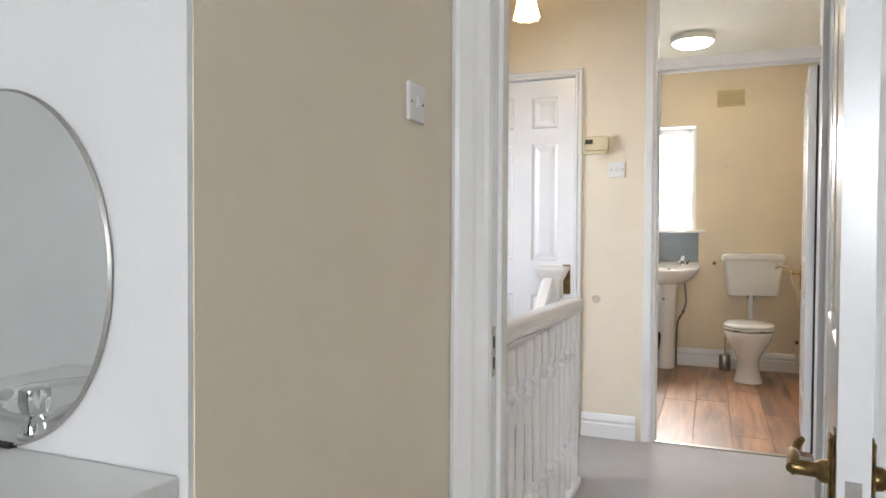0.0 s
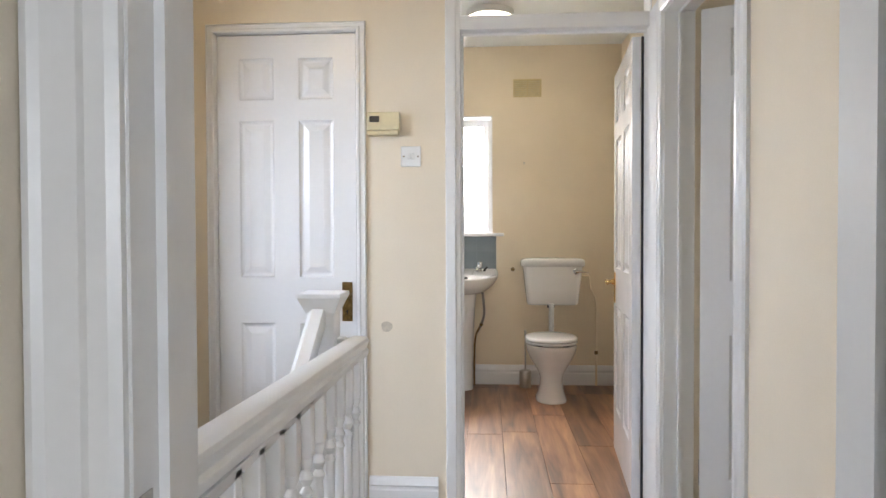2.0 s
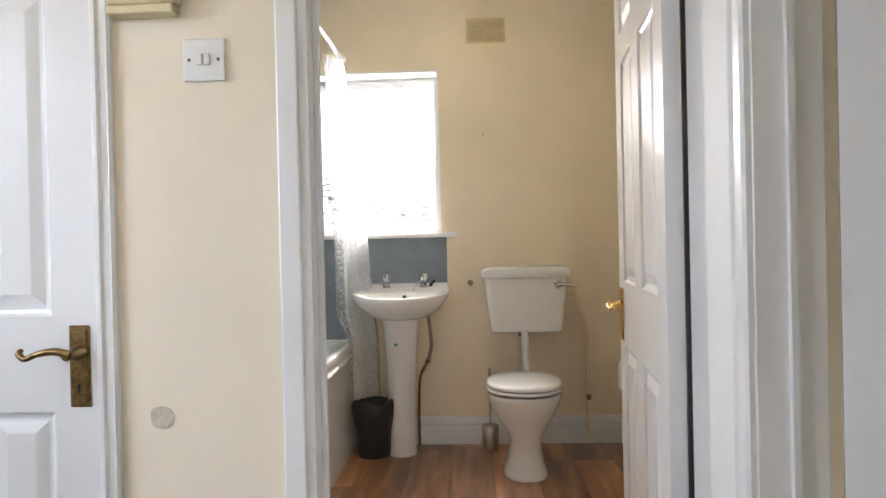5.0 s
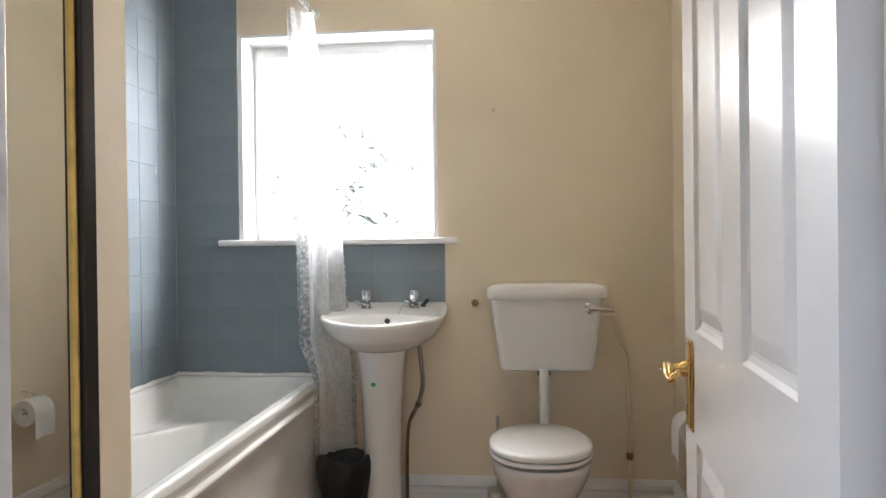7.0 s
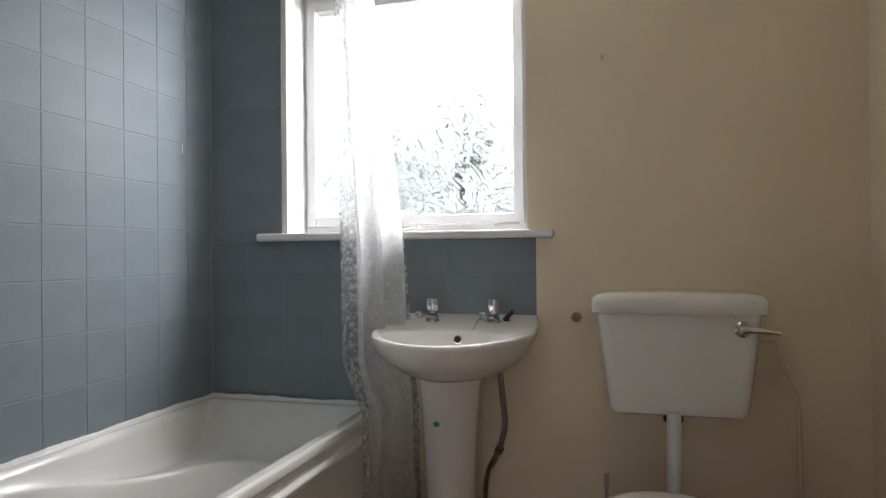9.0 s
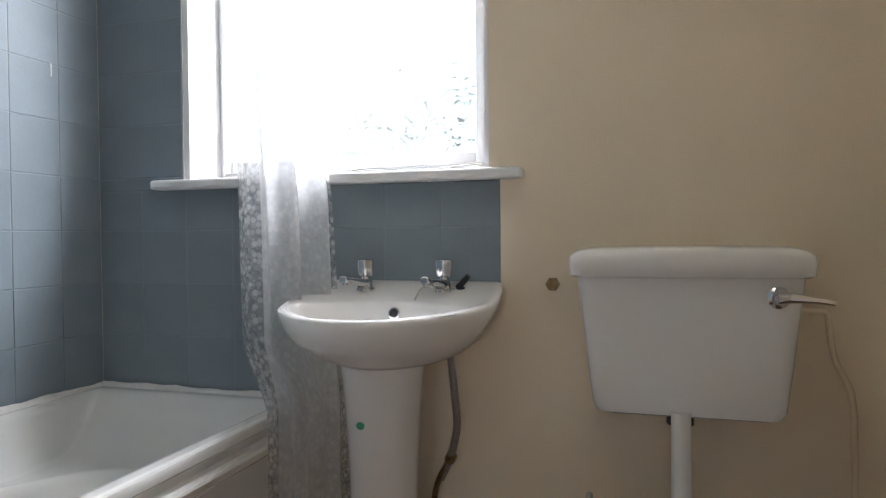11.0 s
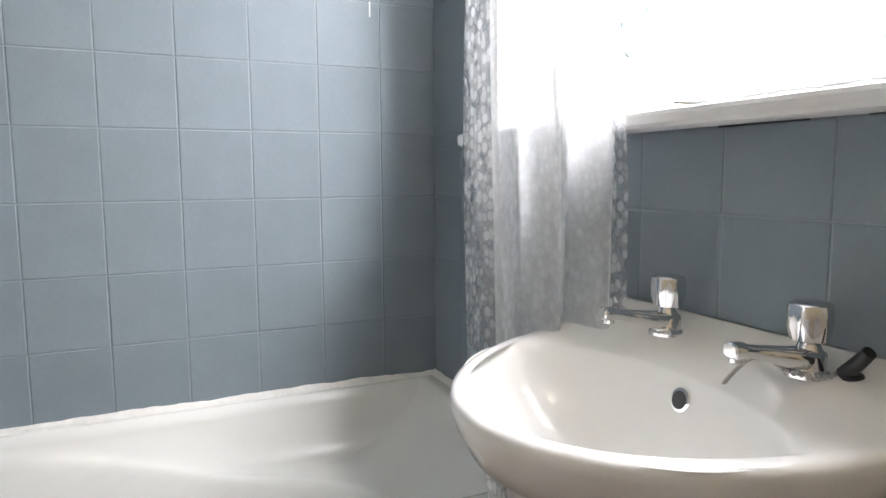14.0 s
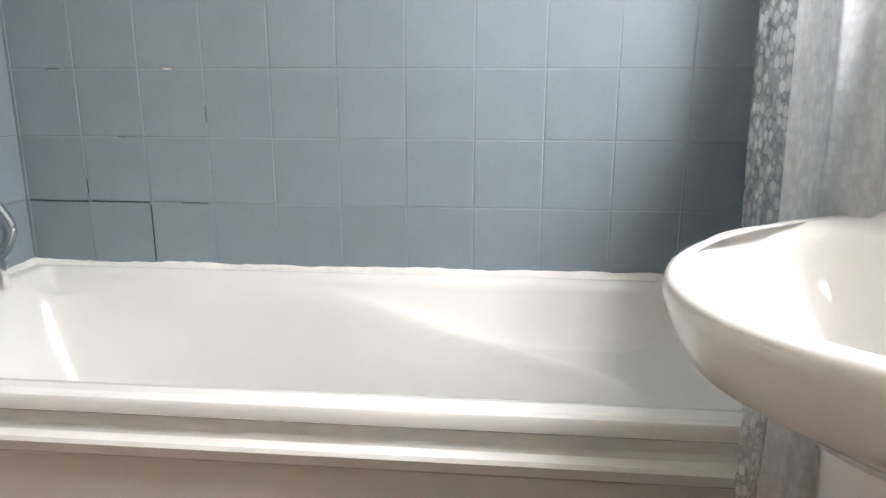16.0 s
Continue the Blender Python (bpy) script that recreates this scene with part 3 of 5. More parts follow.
def lever_handle(parent, x, z, face, out, along, material):
    """A long back plate with a keyhole and a scrolled lever; out is the way off the face (y), along the way of the lever (x)."""
    bm = bmesh.new()
    y0, y1 = sorted((face, face + out * 0.004))
    box(bm, x - 0.0225, x + 0.0225, y0, y1, z - 0.085, z + 0.085, 0.002, 1)
    y0, y1 = sorted((face + out * 0.004, face + out * 0.008))
    box(bm, x - 0.017, x + 0.017, y0, y1, z - 0.078, z + 0.078, 0.0015, 1)
    plate = part("door_handle", bm, material, parent, "long-plate scrolled lever handle")
    bm = bmesh.new()
    f = face + out * 0.008
    zc = z + 0.03
    lathe(bm, [(0.016, 0), (0.015, 0.008), (0.010, 0.014), (0.010, 0.036), (0.012, 0.042)], 14, Matrix.Translation((x, f, zc)) @ Matrix.Rotation(radians(-90 if out > 0 else 90), 4, "X"))
    o = f + out * 0.040
    tube(bm, [(x - along * 0.008, o, zc), (x + along * 0.025, o, zc + 0.008), (x + along * 0.060, o + out * 0.004, zc + 0.003), (x + along * 0.085, o + out * 0.002, zc - 0.006), (x + along * 0.102, o - out * 0.004, zc + 0.004), (x + along * 0.098, o - out * 0.01, zc + 0.012)],
         [0.009, 0.008, 0.006, 0.006, 0.007, 0.004], 10, 5)
    part("lever", bm, material, plate, smooth=True)
    bm = bmesh.new()
    y0, y1 = sorted((face + out * 0.007, face + out * 0.0086))
    lathe(bm, [(0.0045, 0), (0.0045, 0.0012)], 12, Matrix.Translation((x, y0, z - 0.040)) @ Matrix.Rotation(radians(-90), 4, "X"))
    box(bm, x - 0.002, x + 0.002, y0, y0 + 0.0012, z - 0.055, z - 0.042)
    part("keyhole", bm, RUBBER, plate)
    bm = bmesh.new()
    for sx in (-0.012, 0.012):
        for sz in (-0.074, 0.074):
            lathe(bm, [(0.0035, 0), (0.0025, 0.0015)], 8, Matrix.Translation((x + sx, y0 if out > 0 else y1, z + sz)) @ Matrix.Rotation(radians(-90 if out > 0 else 90), 4, "X"))
    part("screw", bm, material, plate)


def hinges(parent, x, y, zs, sx):
    for z in zs:
        bm = bmesh.new()
        lathe(bm, [(0.006, -0.05), (0.006, -0.017), (0.0055, -0.0165), (0.0055, -0.0155), (0.006, -0.015), (0.006, 0.015), (0.0055, 0.0155), (0.0055, 0.0165), (0.006, 0.017), (0.006, 0.05)], 10, Matrix.Translation((x, y, z)))
        part("hinge", bm, STEEL, parent, "steel butt hinge")


def door(name, label, w, h, hinge_at, angle, handles, material, flip=1, hinge_side_y=0.0, h_x=None, show_hinges=True, h_z=0.88):
    """A door leaf with its hinge edge at x 0, turned by angle about its hinge."""
    ob = part(name, door_mesh(w, h, 0.036, six_panels(w, h)), DOORW)
    ob.matrix_world = pose(*hinge_at, 0, 0, angle)
    tagged(ob, label, "", "", "structure")
    x = h_x or w - 0.06
    for face, out in handles:
        lever_handle(ob, x, h_z, face, out, -1, material)
    bm = bmesh.new()
    box(bm, w - 0.0005, w + 0.0012, 0.009, 0.027, h_z - 0.07, h_z + 0.04)
    part("latch_plate", bm, STEEL, ob)
    if show_hinges:
        hinges(ob, -0.004, hinge_side_y, (0.23, 1.75), 1)
    return ob


door("door_cupboard", "closed white six-panel cupboard door with antique brass lever", 0.611, 2.035, (-1.698, DY0 + 0.004, 0.010), 0, ((0.0, -1),), OLDBRASS, h_x=0.611 - 0.041, show_hinges=False)
door("door_bathroom", "open white six-panel bathroom door with polished brass lever", 0.762, 2.02, (0.142, DY1 + 0.008, 0.012), 85.2, ((0.036, 1), (0.0, -1)), BRASS, hinge_side_y=-0.002, h_x=0.70)
door("door_back_bedroom", "white six-panel door standing open into the back bedroom", 0.74, 2.02, (RX + 0.132, 3.791, 0.012), -25, ((0.0, -1),), OLDBRASS, hinge_side_y=0.042)
door("door_bedroom", "open white six-panel bedroom door with antique brass lever", 0.70, 2.02, (-0.123, BY0 - 0.008, 0.012), -97, ((0.0, -1), (0.036, 1)), OLDBRASS, hinge_side_y=-0.002, h_z=0.80)
# black strip added as the shade inside the narrow hinge gap
structure("hinge_gap_shade", boxes((0.1425, 0.152, DY1 - 0.004, DY1 + 0.004, 0.01, 2.03)), RUBBER, "black strip standing in for the shade in the bathroom door's hinge gap")
# strike plate of the bedroom door
bm = boxes((-0.8755, -0.8735, BY0 + 0.008, BY0 + 0.034, 0.78, 0.91))
structure("strike_plate", bm, STEEL, "steel strike plate in the door lining")
bm = boxes((-0.874, -0.8725, BY0 + 0.013, BY0 + 0.026, 0.855, 0.885), (-0.874, -0.8725, BY0 + 0.014, BY0 + 0.025, 0.80, 0.83))
structure("strike_hole", bm, RUBBER, "dark strike plate openings")


# ---- windows ----
def window(name, axis, a0, a1, z0, z1, plane, inward, glass_mat, mullions=(), label="", fw=0.055, sash=0.04):
    """A painted window: outer frame, opening sash and panes; plane is its inner face, inward the way into the room."""
    root = tagged(new(name), label, "", "", "structure")

    def bx(bm, p, q, lo, hi, d0, d1, bev=0.003):
        d = sorted((plane - inward * d0, plane - inward * d1))
        if axis == "x":
            box(bm, p, q, d[0], d[1], lo, hi, bev, 1)
        else:
            box(bm, d[0], d[1], p, q, lo, hi, bev, 1)
    bm = bmesh.new()
    bx(bm, a0, a0 + fw, z0, z1, 0, 0.07)
    bx(bm, a1 - fw, a1, z0, z1, 0, 0.07)
    bx(bm, a0 + fw, a1 - fw, z0, z0 + fw, 0, 0.07)
    bx(bm, a0 + fw, a1 - fw, z1 - fw, z1, 0, 0.07)
    for c in mullions:
        bx(bm, c - fw / 2, c + fw / 2, z0 + fw, z1 - fw, 0, 0.07)
    part("window_frame", bm, GLOSS, root)
    edges = [a0 + fw, *[v for c in mullions for v in (c - fw / 2, c + fw / 2)], a1 - fw]
    for p, q in zip(edges[::2], edges[1::2]):
        bm = bmesh.new()
        lo, hi = z0 + fw, z1 - fw
        bx(bm, p, p + sash, lo, hi, -0.012, 0.045)
        bx(bm, q - sash, q, lo, hi, -0.012, 0.045)
        bx(bm, p + sash, q - sash, lo, lo + sash, -0.012, 0.045)
        bx(bm, p + sash, q - sash, hi - sash, hi, -0.012, 0.045)
        sa = part("sash", bm, GLOSS, root)
        bm = bmesh.new()
        # one face towards the room, one outside
        bx(bm, p + sash - 0.004, q - sash + 0.004, lo + sash - 0.004, hi - sash + 0.004, 0.012, 0.016, 0)
        g = part("pane", bm, glass_mat, sa)
        g.visible_shadow = False
        if glass_mat is PATTERNED:              # relief on the room side, smooth outside
            g.data.materials.append(GLASS)
            for p in g.data.polygons:
                if inward * (p.normal.y if axis == "x" else p.normal.x) < 0.5:
                    p.material_index = 1
    return root


w1 = window("window_bathroom", "x", -1.386, -0.485, 1.19, 2.112, FY + 0.15, -1, PATTERNED, (), "white window with patterned obscure glass", 0.032, 0.036)
bm = boxes((-1.47, -0.396, FY - 0.045, FY + 0.16, 1.166, 1.193), bevel=0.008)
part("window_sill", bm, GLOSS, w1)
# thin lead trim and an old stay along the bottom of the pane
bm = bmesh.new()
tube(bm, [(-0.62, FY + 0.125, 1.215), (-0.57, FY + 0.12, 1.222), (-0.53, FY + 0.12, 1.220)], 0.004, 8)
part("window_stay", bm, STEEL, w1, "small metal window stay", smooth=True)
bm = boxes((-1.386, -1.366, FY + 0.002, FY + 0.15, 1.193, 2.112), (-0.497, -0.485, FY + 0.002, FY + 0.15, 1.193, 2.112), (-1.366, -0.497, FY + 0.002, FY + 0.15, 2.10, 2.112))
part("window_reveal", bm, GLOSS, w1, "white painted window reveal")

w2 = window("window_landing", "y", 2.55, 3.72, 0.73, 2.0, LX - 0.17, 1, PATTERNED, (3.1,), "white window with a deep reveal over the stairs")
part("window_sill", boxes((LX - 0.17, LX + 0.045, 2.49, 3.78, 0.705, 0.732), bevel=0.006), GLOSS, w2)
part("window_reveal", boxes((LX - 0.17, LX - 0.002, 3.708, 3.72, 0.732, 2.0), (LX - 0.17, LX - 0.002, 2.55, 2.562, 0.732, 2.0), (LX - 0.17, LX - 0.002, 2.562, 3.708, 1.988, 2.0)), GLOSS, w2)
w3 = window("window_bedroom", "x", -0.8, 1.1, 0.9, 2.1, -2.72, 1, GLASS, (0.15,), "white bedroom window")
w4 = window("window_back_bedroom", "x", 0.72, 2.3, 0.95, 2.15, FY + 0.12, -1, GLASS, (1.85,), "white back bedroom window")
# ---- landing things ----
def baluster(h):
    bm = bmesh.new()
    b0, b1 = 0.17, h - 0.13
    box(bm, -0.016, 0.016, -0.016, 0.016, 0, b0, 0.002, 1)
    box(bm, -0.016, 0.016, -0.016, 0.016, b1, h, 0.002, 1)
    L = b1 - b0
    prof = [(0.016, 0), (0.009, 0.014), (0.017, 0.030), (0.008, 0.050), (0.012, 0.075), (0.0135, 0.14), (0.0135, L * 0.5), (0.0115, L * 0.76), (0.009, L * 0.80), (0.016, L * 0.83), (0.008, L * 0.86), (0.017, L * 0.90), (0.009, L * 0.94), (0.016, L * 0.98), (0.016, L)]
    lathe(bm, prof, 14, Matrix.Translation((0, 0, b0)))
    return bm


balustrade = thing("balustrade", "white painted landing balustrade with turned spindles", "balustrade", (-0.93, BY1, 0))
RAIL_T = 0.862
bm = bmesh.new()
prof = [(-0.030, 0.0), (0.030, 0.0), (0.033, 0.008), (0.033, 0.018), (0.026, 0.024), (0.030, 0.034), (0.034, 0.046), (0.030, 0.055), (0.018, 0.060), (-0.018, 0.060), (-0.030, 0.055), (-0.034, 0.046), (-0.030, 0.034), (-0.026, 0.024), (-0.033, 0.018), (-0.033, 0.008)]
loft(bm, [[(x, y, z + RAIL_T - 0.060 + dz) for x, z in prof] for y, dz in ((0.0, 0.032), (3.255 - BY1, -0.004))])
part("handrail", bm, GLOSS, balustrade, smooth=30)
part("return_rail", boxes((-0.075, -0.030, 3.20 - BY1, 3.248 - BY1, RAIL_T - 0.058, RAIL_T - 0.004), bevel=0.008), GLOSS, balustrade)
part("base_rail", boxes((-0.035, 0.035, 0, 3.255 - BY1, 0.0, 0.035), bevel=0.006), GLOSS, balustrade)
part("fillet", boxes((-0.016, 0.016, 0, 3.25 - BY1, RAIL_T - 0.070, RAIL_T - 0.050), bevel=0.002), GLOSS, balustrade)
n = 11
for i in range(n):
    b = part("spindle", baluster(RAIL_T - 0.09), GLOSS, balustrade, smooth=35) if i == 0 else b.copy()
    if i:
        scene.collection.objects.link(b)
    b.location = (0, 3.20 - BY1 - 0.112 * i, 0.035)
part("end_post", boxes((-0.02, 0.02, 3.215 - BY1, 3.25 - BY1, 0.03, RAIL_T - 0.06), bevel=0.003), GLOSS, balustrade)

newel = thing("newel_post", "white square newel post with a moulded cap", "newel post", (-1.03, 3.21, 0))
part("post", boxes((-0.043, 0.043, -0.043, 0.043, -0.9, 0.945), bevel=0.004), GLOSS, newel)
bm = bmesh.new()
loft(bm, [[(sx * r, sy * r, z) for sx, sy in ((-1, -1), (1, -1), (1, 1), (-1, 1))] for r, z in ((0.045, 0.94), (0.048, 0.948), (0.052, 0.956), (0.059, 0.972), (0.065, 0.984), (0.067, 0.987), (0.067, 0.998), (0.065, 1.001))])
part("cap", bm, GLOSS, newel)

# sloping rail of the stairs, joined to the newel
stair_rail = thing("stair_handrail", "white sloping stair rail over a string board", "stair rail", (-1.03, 3.167, 0))
bm = bmesh.new()
sl = 0.74
loft(bm, [[(x, y, z + y * sl) for x, z in ((-0.035, 0.90), (-0.035, 0.945), (-0.022, 0.958), (0.012, 0.958), (0.016, 0.945), (0.016, 0.90))] for y in (0.0, -2.3)])
part("handrail", bm, GLOSS, stair_rail)
bm = bmesh.new()
loft(bm, [[(x, y, z + y * sl) for x, z in ((-0.022, -0.22), (-0.022, 0.16), (-0.002, 0.16), (-0.002, -0.22))] for y in (0.0, -2.3)])
part("string_board", bm, GLOSS, stair_rail)


def light_switch(name, label, m, gangs):
    root = thing(name, label, "light switch")
    root.matrix_world = m
    bm = bmesh.new()
    box(bm, -0.043, 0.043, -0.009, 0, -0.043, 0.043, 0.003, 2)
    part("plate", bm, PLASTIC, root)
    for i in range(gangs):
        c = (i - (gangs - 1) / 2) * 0.016
        bm = bmesh.new()
        box(bm, c - 0.0065, c + 0.0065, -0.014, -0.008, -0.012, 0.012, 0.002, 1)
        part("rocker", bm, PLASTIC, root)
    for sx in (-0.0302, 0.0302):
        bm = bmesh.new()
        lathe(bm, [(0.0035, 0), (0.003, 0.0012)], 10, Matrix.Translation((sx, -0.009, 0)) @ Matrix.Rotation(radians(90), 4, "X"))
        part("screw", bm, OLDBRASS, root)
    return root


light_switch("light_switch", "white plastic two-gang light switch on the landing wall", pose(-0.848, DY0, 1.513), 2)
light_switch("light_switch", "white plastic single light switch in the bedroom passage", pose(-0.985, 1.567, 1.445, 0, 0, 90), 1)

thermostat = thing("thermostat", "aged cream heating programmer with a small dark display", "thermostat", (-0.963, DY0, 1.652))
part("case", boxes((-0.070, 0.070, -0.036, 0, -0.030, 0.048), bevel=0.005), CREAMP, thermostat)
part("lower_cover", boxes((-0.070, 0.066, -0.040, -0.002, -0.050, -0.032), bevel=0.004), CREAMP, thermostat)
part("display", boxes((-0.058, -0.016, -0.0375, -0.035, 0.004, 0.030)), GREYP, thermostat)
bm = bmesh.new()
ring = [(0.024 * (1 + 0.10 * math.sin(3 * a + 1)) * math.cos(a), 0.0, 0.024 * (1 + 0.08 * math.cos(2 * a)) * math.sin(a)) for a in (2 * math.pi * k / 28 for k in range(28))]
loft(bm, [ring, [(x, -0.0025, z) for x, _, z in ring]])
ob = tagged(part("wall_patch", bm, STAIN), "round patch of bare old filler on the landing wall", "wall patch")
ob.location = (-0.957, DY0 - 0.0005, 0.783)

# landing ceiling lamp with amber glass shades
chandelier = thing("ceiling_lamp", "small brass ceiling lamp with lit amber glass shades", "ceiling lamp", (-1.262, 3.1, 0))
bm = bmesh.new()
lathe(bm, [(0.05, H), (0.05, H - 0.012), (0.02, H - 0.03), (0.006, H - 0.035), (0.006, 2.36), (0.03, 2.35), (0.035, 2.32), (0.02, 2.29), (0.004, 2.275)][::-1], 18)
part("stem", bm, BRASS, chandelier, smooth=True)
for k in range(3):
    a = radians(90 + 120 * k + 60)
    c = Vector((0.13 * math.cos(a), 0.13 * math.sin(a), 2.22))
    bm = bmesh.new()
    tube(bm, [(0.02 * math.cos(a), 0.02 * math.sin(a), 2.32), (0.08 * math.cos(a), 0.08 * math.sin(a), 2.36), (c.x, c.y, 2.30), (c.x, c.y, 2.24)], 0.006, 8)
    part("arm", bm, BRASS, chandelier, smooth=True)
    bm = bmesh.new()
    rings = []
    for r, z in ((0.018, 0.03), (0.035, 0.02), (0.045, -0.02), (0.050, -0.06), (0.058, -0.09)):
        rings.append([(c.x + r * (1 + (0.10 if z < -0.05 else 0.03) * math.cos(8 * b)) * math.cos(b), c.y + r * (1 + (0.10 if z < -0.05 else 0.03) * math.cos(8 * b)) * math.sin(b), c.z + z) for b in (2 * math.pi * q / 48 for q in range(48))])
    loft(bm, rings, cap1=False)
    s = part("shade", bm, SHADE, chandelier, "frilled amber glass shade", smooth=True)
    s.modifiers.new("thickness", "SOLIDIFY").thickness = 0.003


# ---- bedroom things ----
vanity = thing("vanity_unit", "white vanity unit with a washbasin in its top", "vanity", (-1.0, 0.86, 0))
part("body", boxes((-0.78, -0.02, -0.46, -0.004, 0.0, 0.795), bevel=0.003), GLOSS, vanity)
part("worktop", boxes((-0.80, 0.0, -0.50, -0.002, 0.797, 0.829), bevel=0.004), PLASTIC, vanity)
for a, b in ((-0.77, -0.405), (-0.395, -0.03)):
    d = part("door", boxes((a, b, -0.48, -0.462, 0.10, 0.78), bevel=0.003), GLOSS, vanity)
    bm = bmesh.new()
    lathe(bm, [(0.006, 0), (0.006, 0.015), (0.014, 0.022), (0.012, 0.03)], 14, Matrix.Translation((b - 0.04 if b < -0.2 else a + 0.04, -0.48, 0.6)) @ Matrix.Rotation(radians(90), 4, "X"))
    part("knob", bm, CHROME, d, smooth=True)
bm = bmesh.new()
rings = []
for r, z in ((1.0, 0.829), (1.0, 0.838), (0.94, 0.842), (0.86, 0.834), (0.8, 0.80), (0.62, 0.74), (0.2, 0.72)):
    rings.append([(-0.42 + 0.23 * r * math.cos(a), -0.27 + 0.17 * r * math.sin(a), z) for a in (2 * math.pi * k / 40 for k in range(40))])
loft(bm, rings, cap0=False)
part("basin", bm, CERAMIC, vanity, smooth=60)


def pillar_tap(parent_name, label, at, rz, group="", scale=1.0):
    root = thing(parent_name, label, "tap", at, rz, group)
    bm = bmesh.new()
    lathe(bm, [(0.024, 0), (0.024, 0.004), (0.019, 0.008), (0.017, 0.022), (0.013, 0.030), (0.010, 0.036), (0.010, 0.040)], 20)
    rings = []
    for y, zc, hw, hh in ((0.014, 0.017, 0.012, 0.010), (0.0, 0.018, 0.0165, 0.0125), (-0.022, 0.020, 0.0155, 0.0115), (-0.050, 0.026, 0.0120, 0.0085), (-0.076, 0.031, 0.0100, 0.0070), (-0.079, 0.0315, 0.0115, 0.0085), (-0.094, 0.0325, 0.0115, 0.0085), (-0.096, 0.0325, 0.0095, 0.0065)):
        rings.append([(hw * math.copysign(abs(math.cos(a)) ** 0.6, math.cos(a)), y, zc + hh * math.copysign(abs(math.sin(a)) ** 0.6, math.sin(a))) for a in (2 * math.pi * k / 20 for k in range(20))])
    loft(bm, rings)
    lathe(bm, [(0.0075, 0), (0.0085, 0.001), (0.0085, 0.006)], 14, Matrix.Translation((0, -0.086, 0.019)))
    part("spout", bm, CHROME, root, smooth=True)
    bm = bmesh.new()
    rings = []
    for r, z, f in ((0.013, 0.036, 0.0), (0.019, 0.039, 0.05), (0.0225, 0.052, 0.13), (0.0230, 0.070, 0.13), (0.0215, 0.077, 0.05), (0.018, 0.0795, 0.02), (0.010, 0.081, 0.0)):
        rings.append([(r * (1 - f * (0.5 - 0.5 * math.cos(6 * a))) * math.cos(a), r * (1 - f * (0.5 - 0.5 * math.cos(6 * a))) * math.sin(a), z) for a in (2 * math.pi * k / 36 for k in range(36))])
    loft(bm, rings)
    part("tap_head", bm, CHROME, root, smooth=True)
    return root


pillar_tap("basin_tap", "chrome pillar tap on the bedroom vanity", (-1.33, 0.80, 0.829), 0, "vanity taps")
pillar_tap("basin_tap", "chrome pillar tap on the bedroom vanity", (-1.52, 0.80, 0.829), 0, "vanity taps")

oval = thing("oval_mirror", "frameless oval wall mirror above the vanity", "mirror", (-1.34, 0.86, 1.095))
bm = bmesh.new()
rings = []
for k, y in ((1.0, -0.003), (1.0, -0.006), (0.985, -0.009)):
    rings.append([(0.226 * k * math.cos(a), y, 0.266 * k * math.sin(a)) for a in (2 * math.pi * q / 96 for q in range(96))])
loft(bm, rings, cap0=True, cap1=False)
part("edge", bm, STEEL, oval)
bm = bmesh.new()
ring = [(0.2226 * math.cos(a), -0.009, 0.262 * math.sin(a)) for a in (2 * math.pi * q / 96 for q in range(96))]
bm.faces.new([bm.verts.new(p) for p in ring])
part("mirror_glass", bm, MIRROR, oval)
part("clip", boxes((-0.03, 0.03, -0.014, 0, -0.272, -0.258), bevel=0.003), RUBBER, oval)


# ---- bathroom: ceiling, walls ----
lampo = thing("ceiling_light", "round white ceiling light, lit", "ceiling light", (-0.505, 5.62, H))
bm = bmesh.new()
lathe(bm, [(0.155, -0.045), (0.158, -0.04), (0.158, -0.002), (0.15, 0)], 40)
part("base", bm, PLASTIC, lampo, smooth=True)
bm = bmesh.new()
lathe(bm, [(0.02, -0.078), (0.08, -0.074), (0.125, -0.063), (0.146, -0.048), (0.148, -0.044)], 40)
part("diffuser", bm, OPAL, lampo, smooth=True)

vent = thing("wall_vent", "yellowed plastic louvred wall vent", "vent", (-0.213, FY, 2.322))
part("frame", boxes((-0.110, 0.110, -0.010, 0, 0.060, 0.070), (-0.110, 0.110, -0.010, 0, -0.070, -0.060), (-0.110, -0.100, -0.010, 0, -0.060, 0.060), (0.100, 0.110, -0.010, 0, -0.060, 0.060), (-0.004, 0.004, -0.010, 0, -0.06, 0.06), bevel=0.002), VENTP, vent)
part("backing", boxes((-0.1, 0.1, -0.003, -0.001, -0.06, 0.06)), CREAMP, vent)
for i in range(8):
    z = -0.052 + 0.015 * i
    bm = bmesh.new()
    loft(bm, [[(x, -0.004, z + 0.008), (x, -0.0095, z), (x, -0.0075, z - 0.001), (x, -0.003, z + 0.006)] for x in (-0.1, 0.1)])
    part("slat", bm, VENTP, vent)

bm = bmesh.new()
lathe(bm, [(0.018, 0), (0.0175, 0.010), (0.0165, 0.012)], 6, Matrix.Translation((0, 0, 0)) @ Matrix.Rotation(radians(90), 4, "X"))
lathe(bm, [(0.007, 0.012), (0.007, 0.016), (0.006, 0.017)], 12, Matrix.Rotation(radians(90), 4, "X"))
ob = tagged(part("capped_pipe", bm, OLDBRASS), "brass hexagonal pipe cap in the wall", "pipe cap")
ob.location = (-0.328, FY, 0.907)

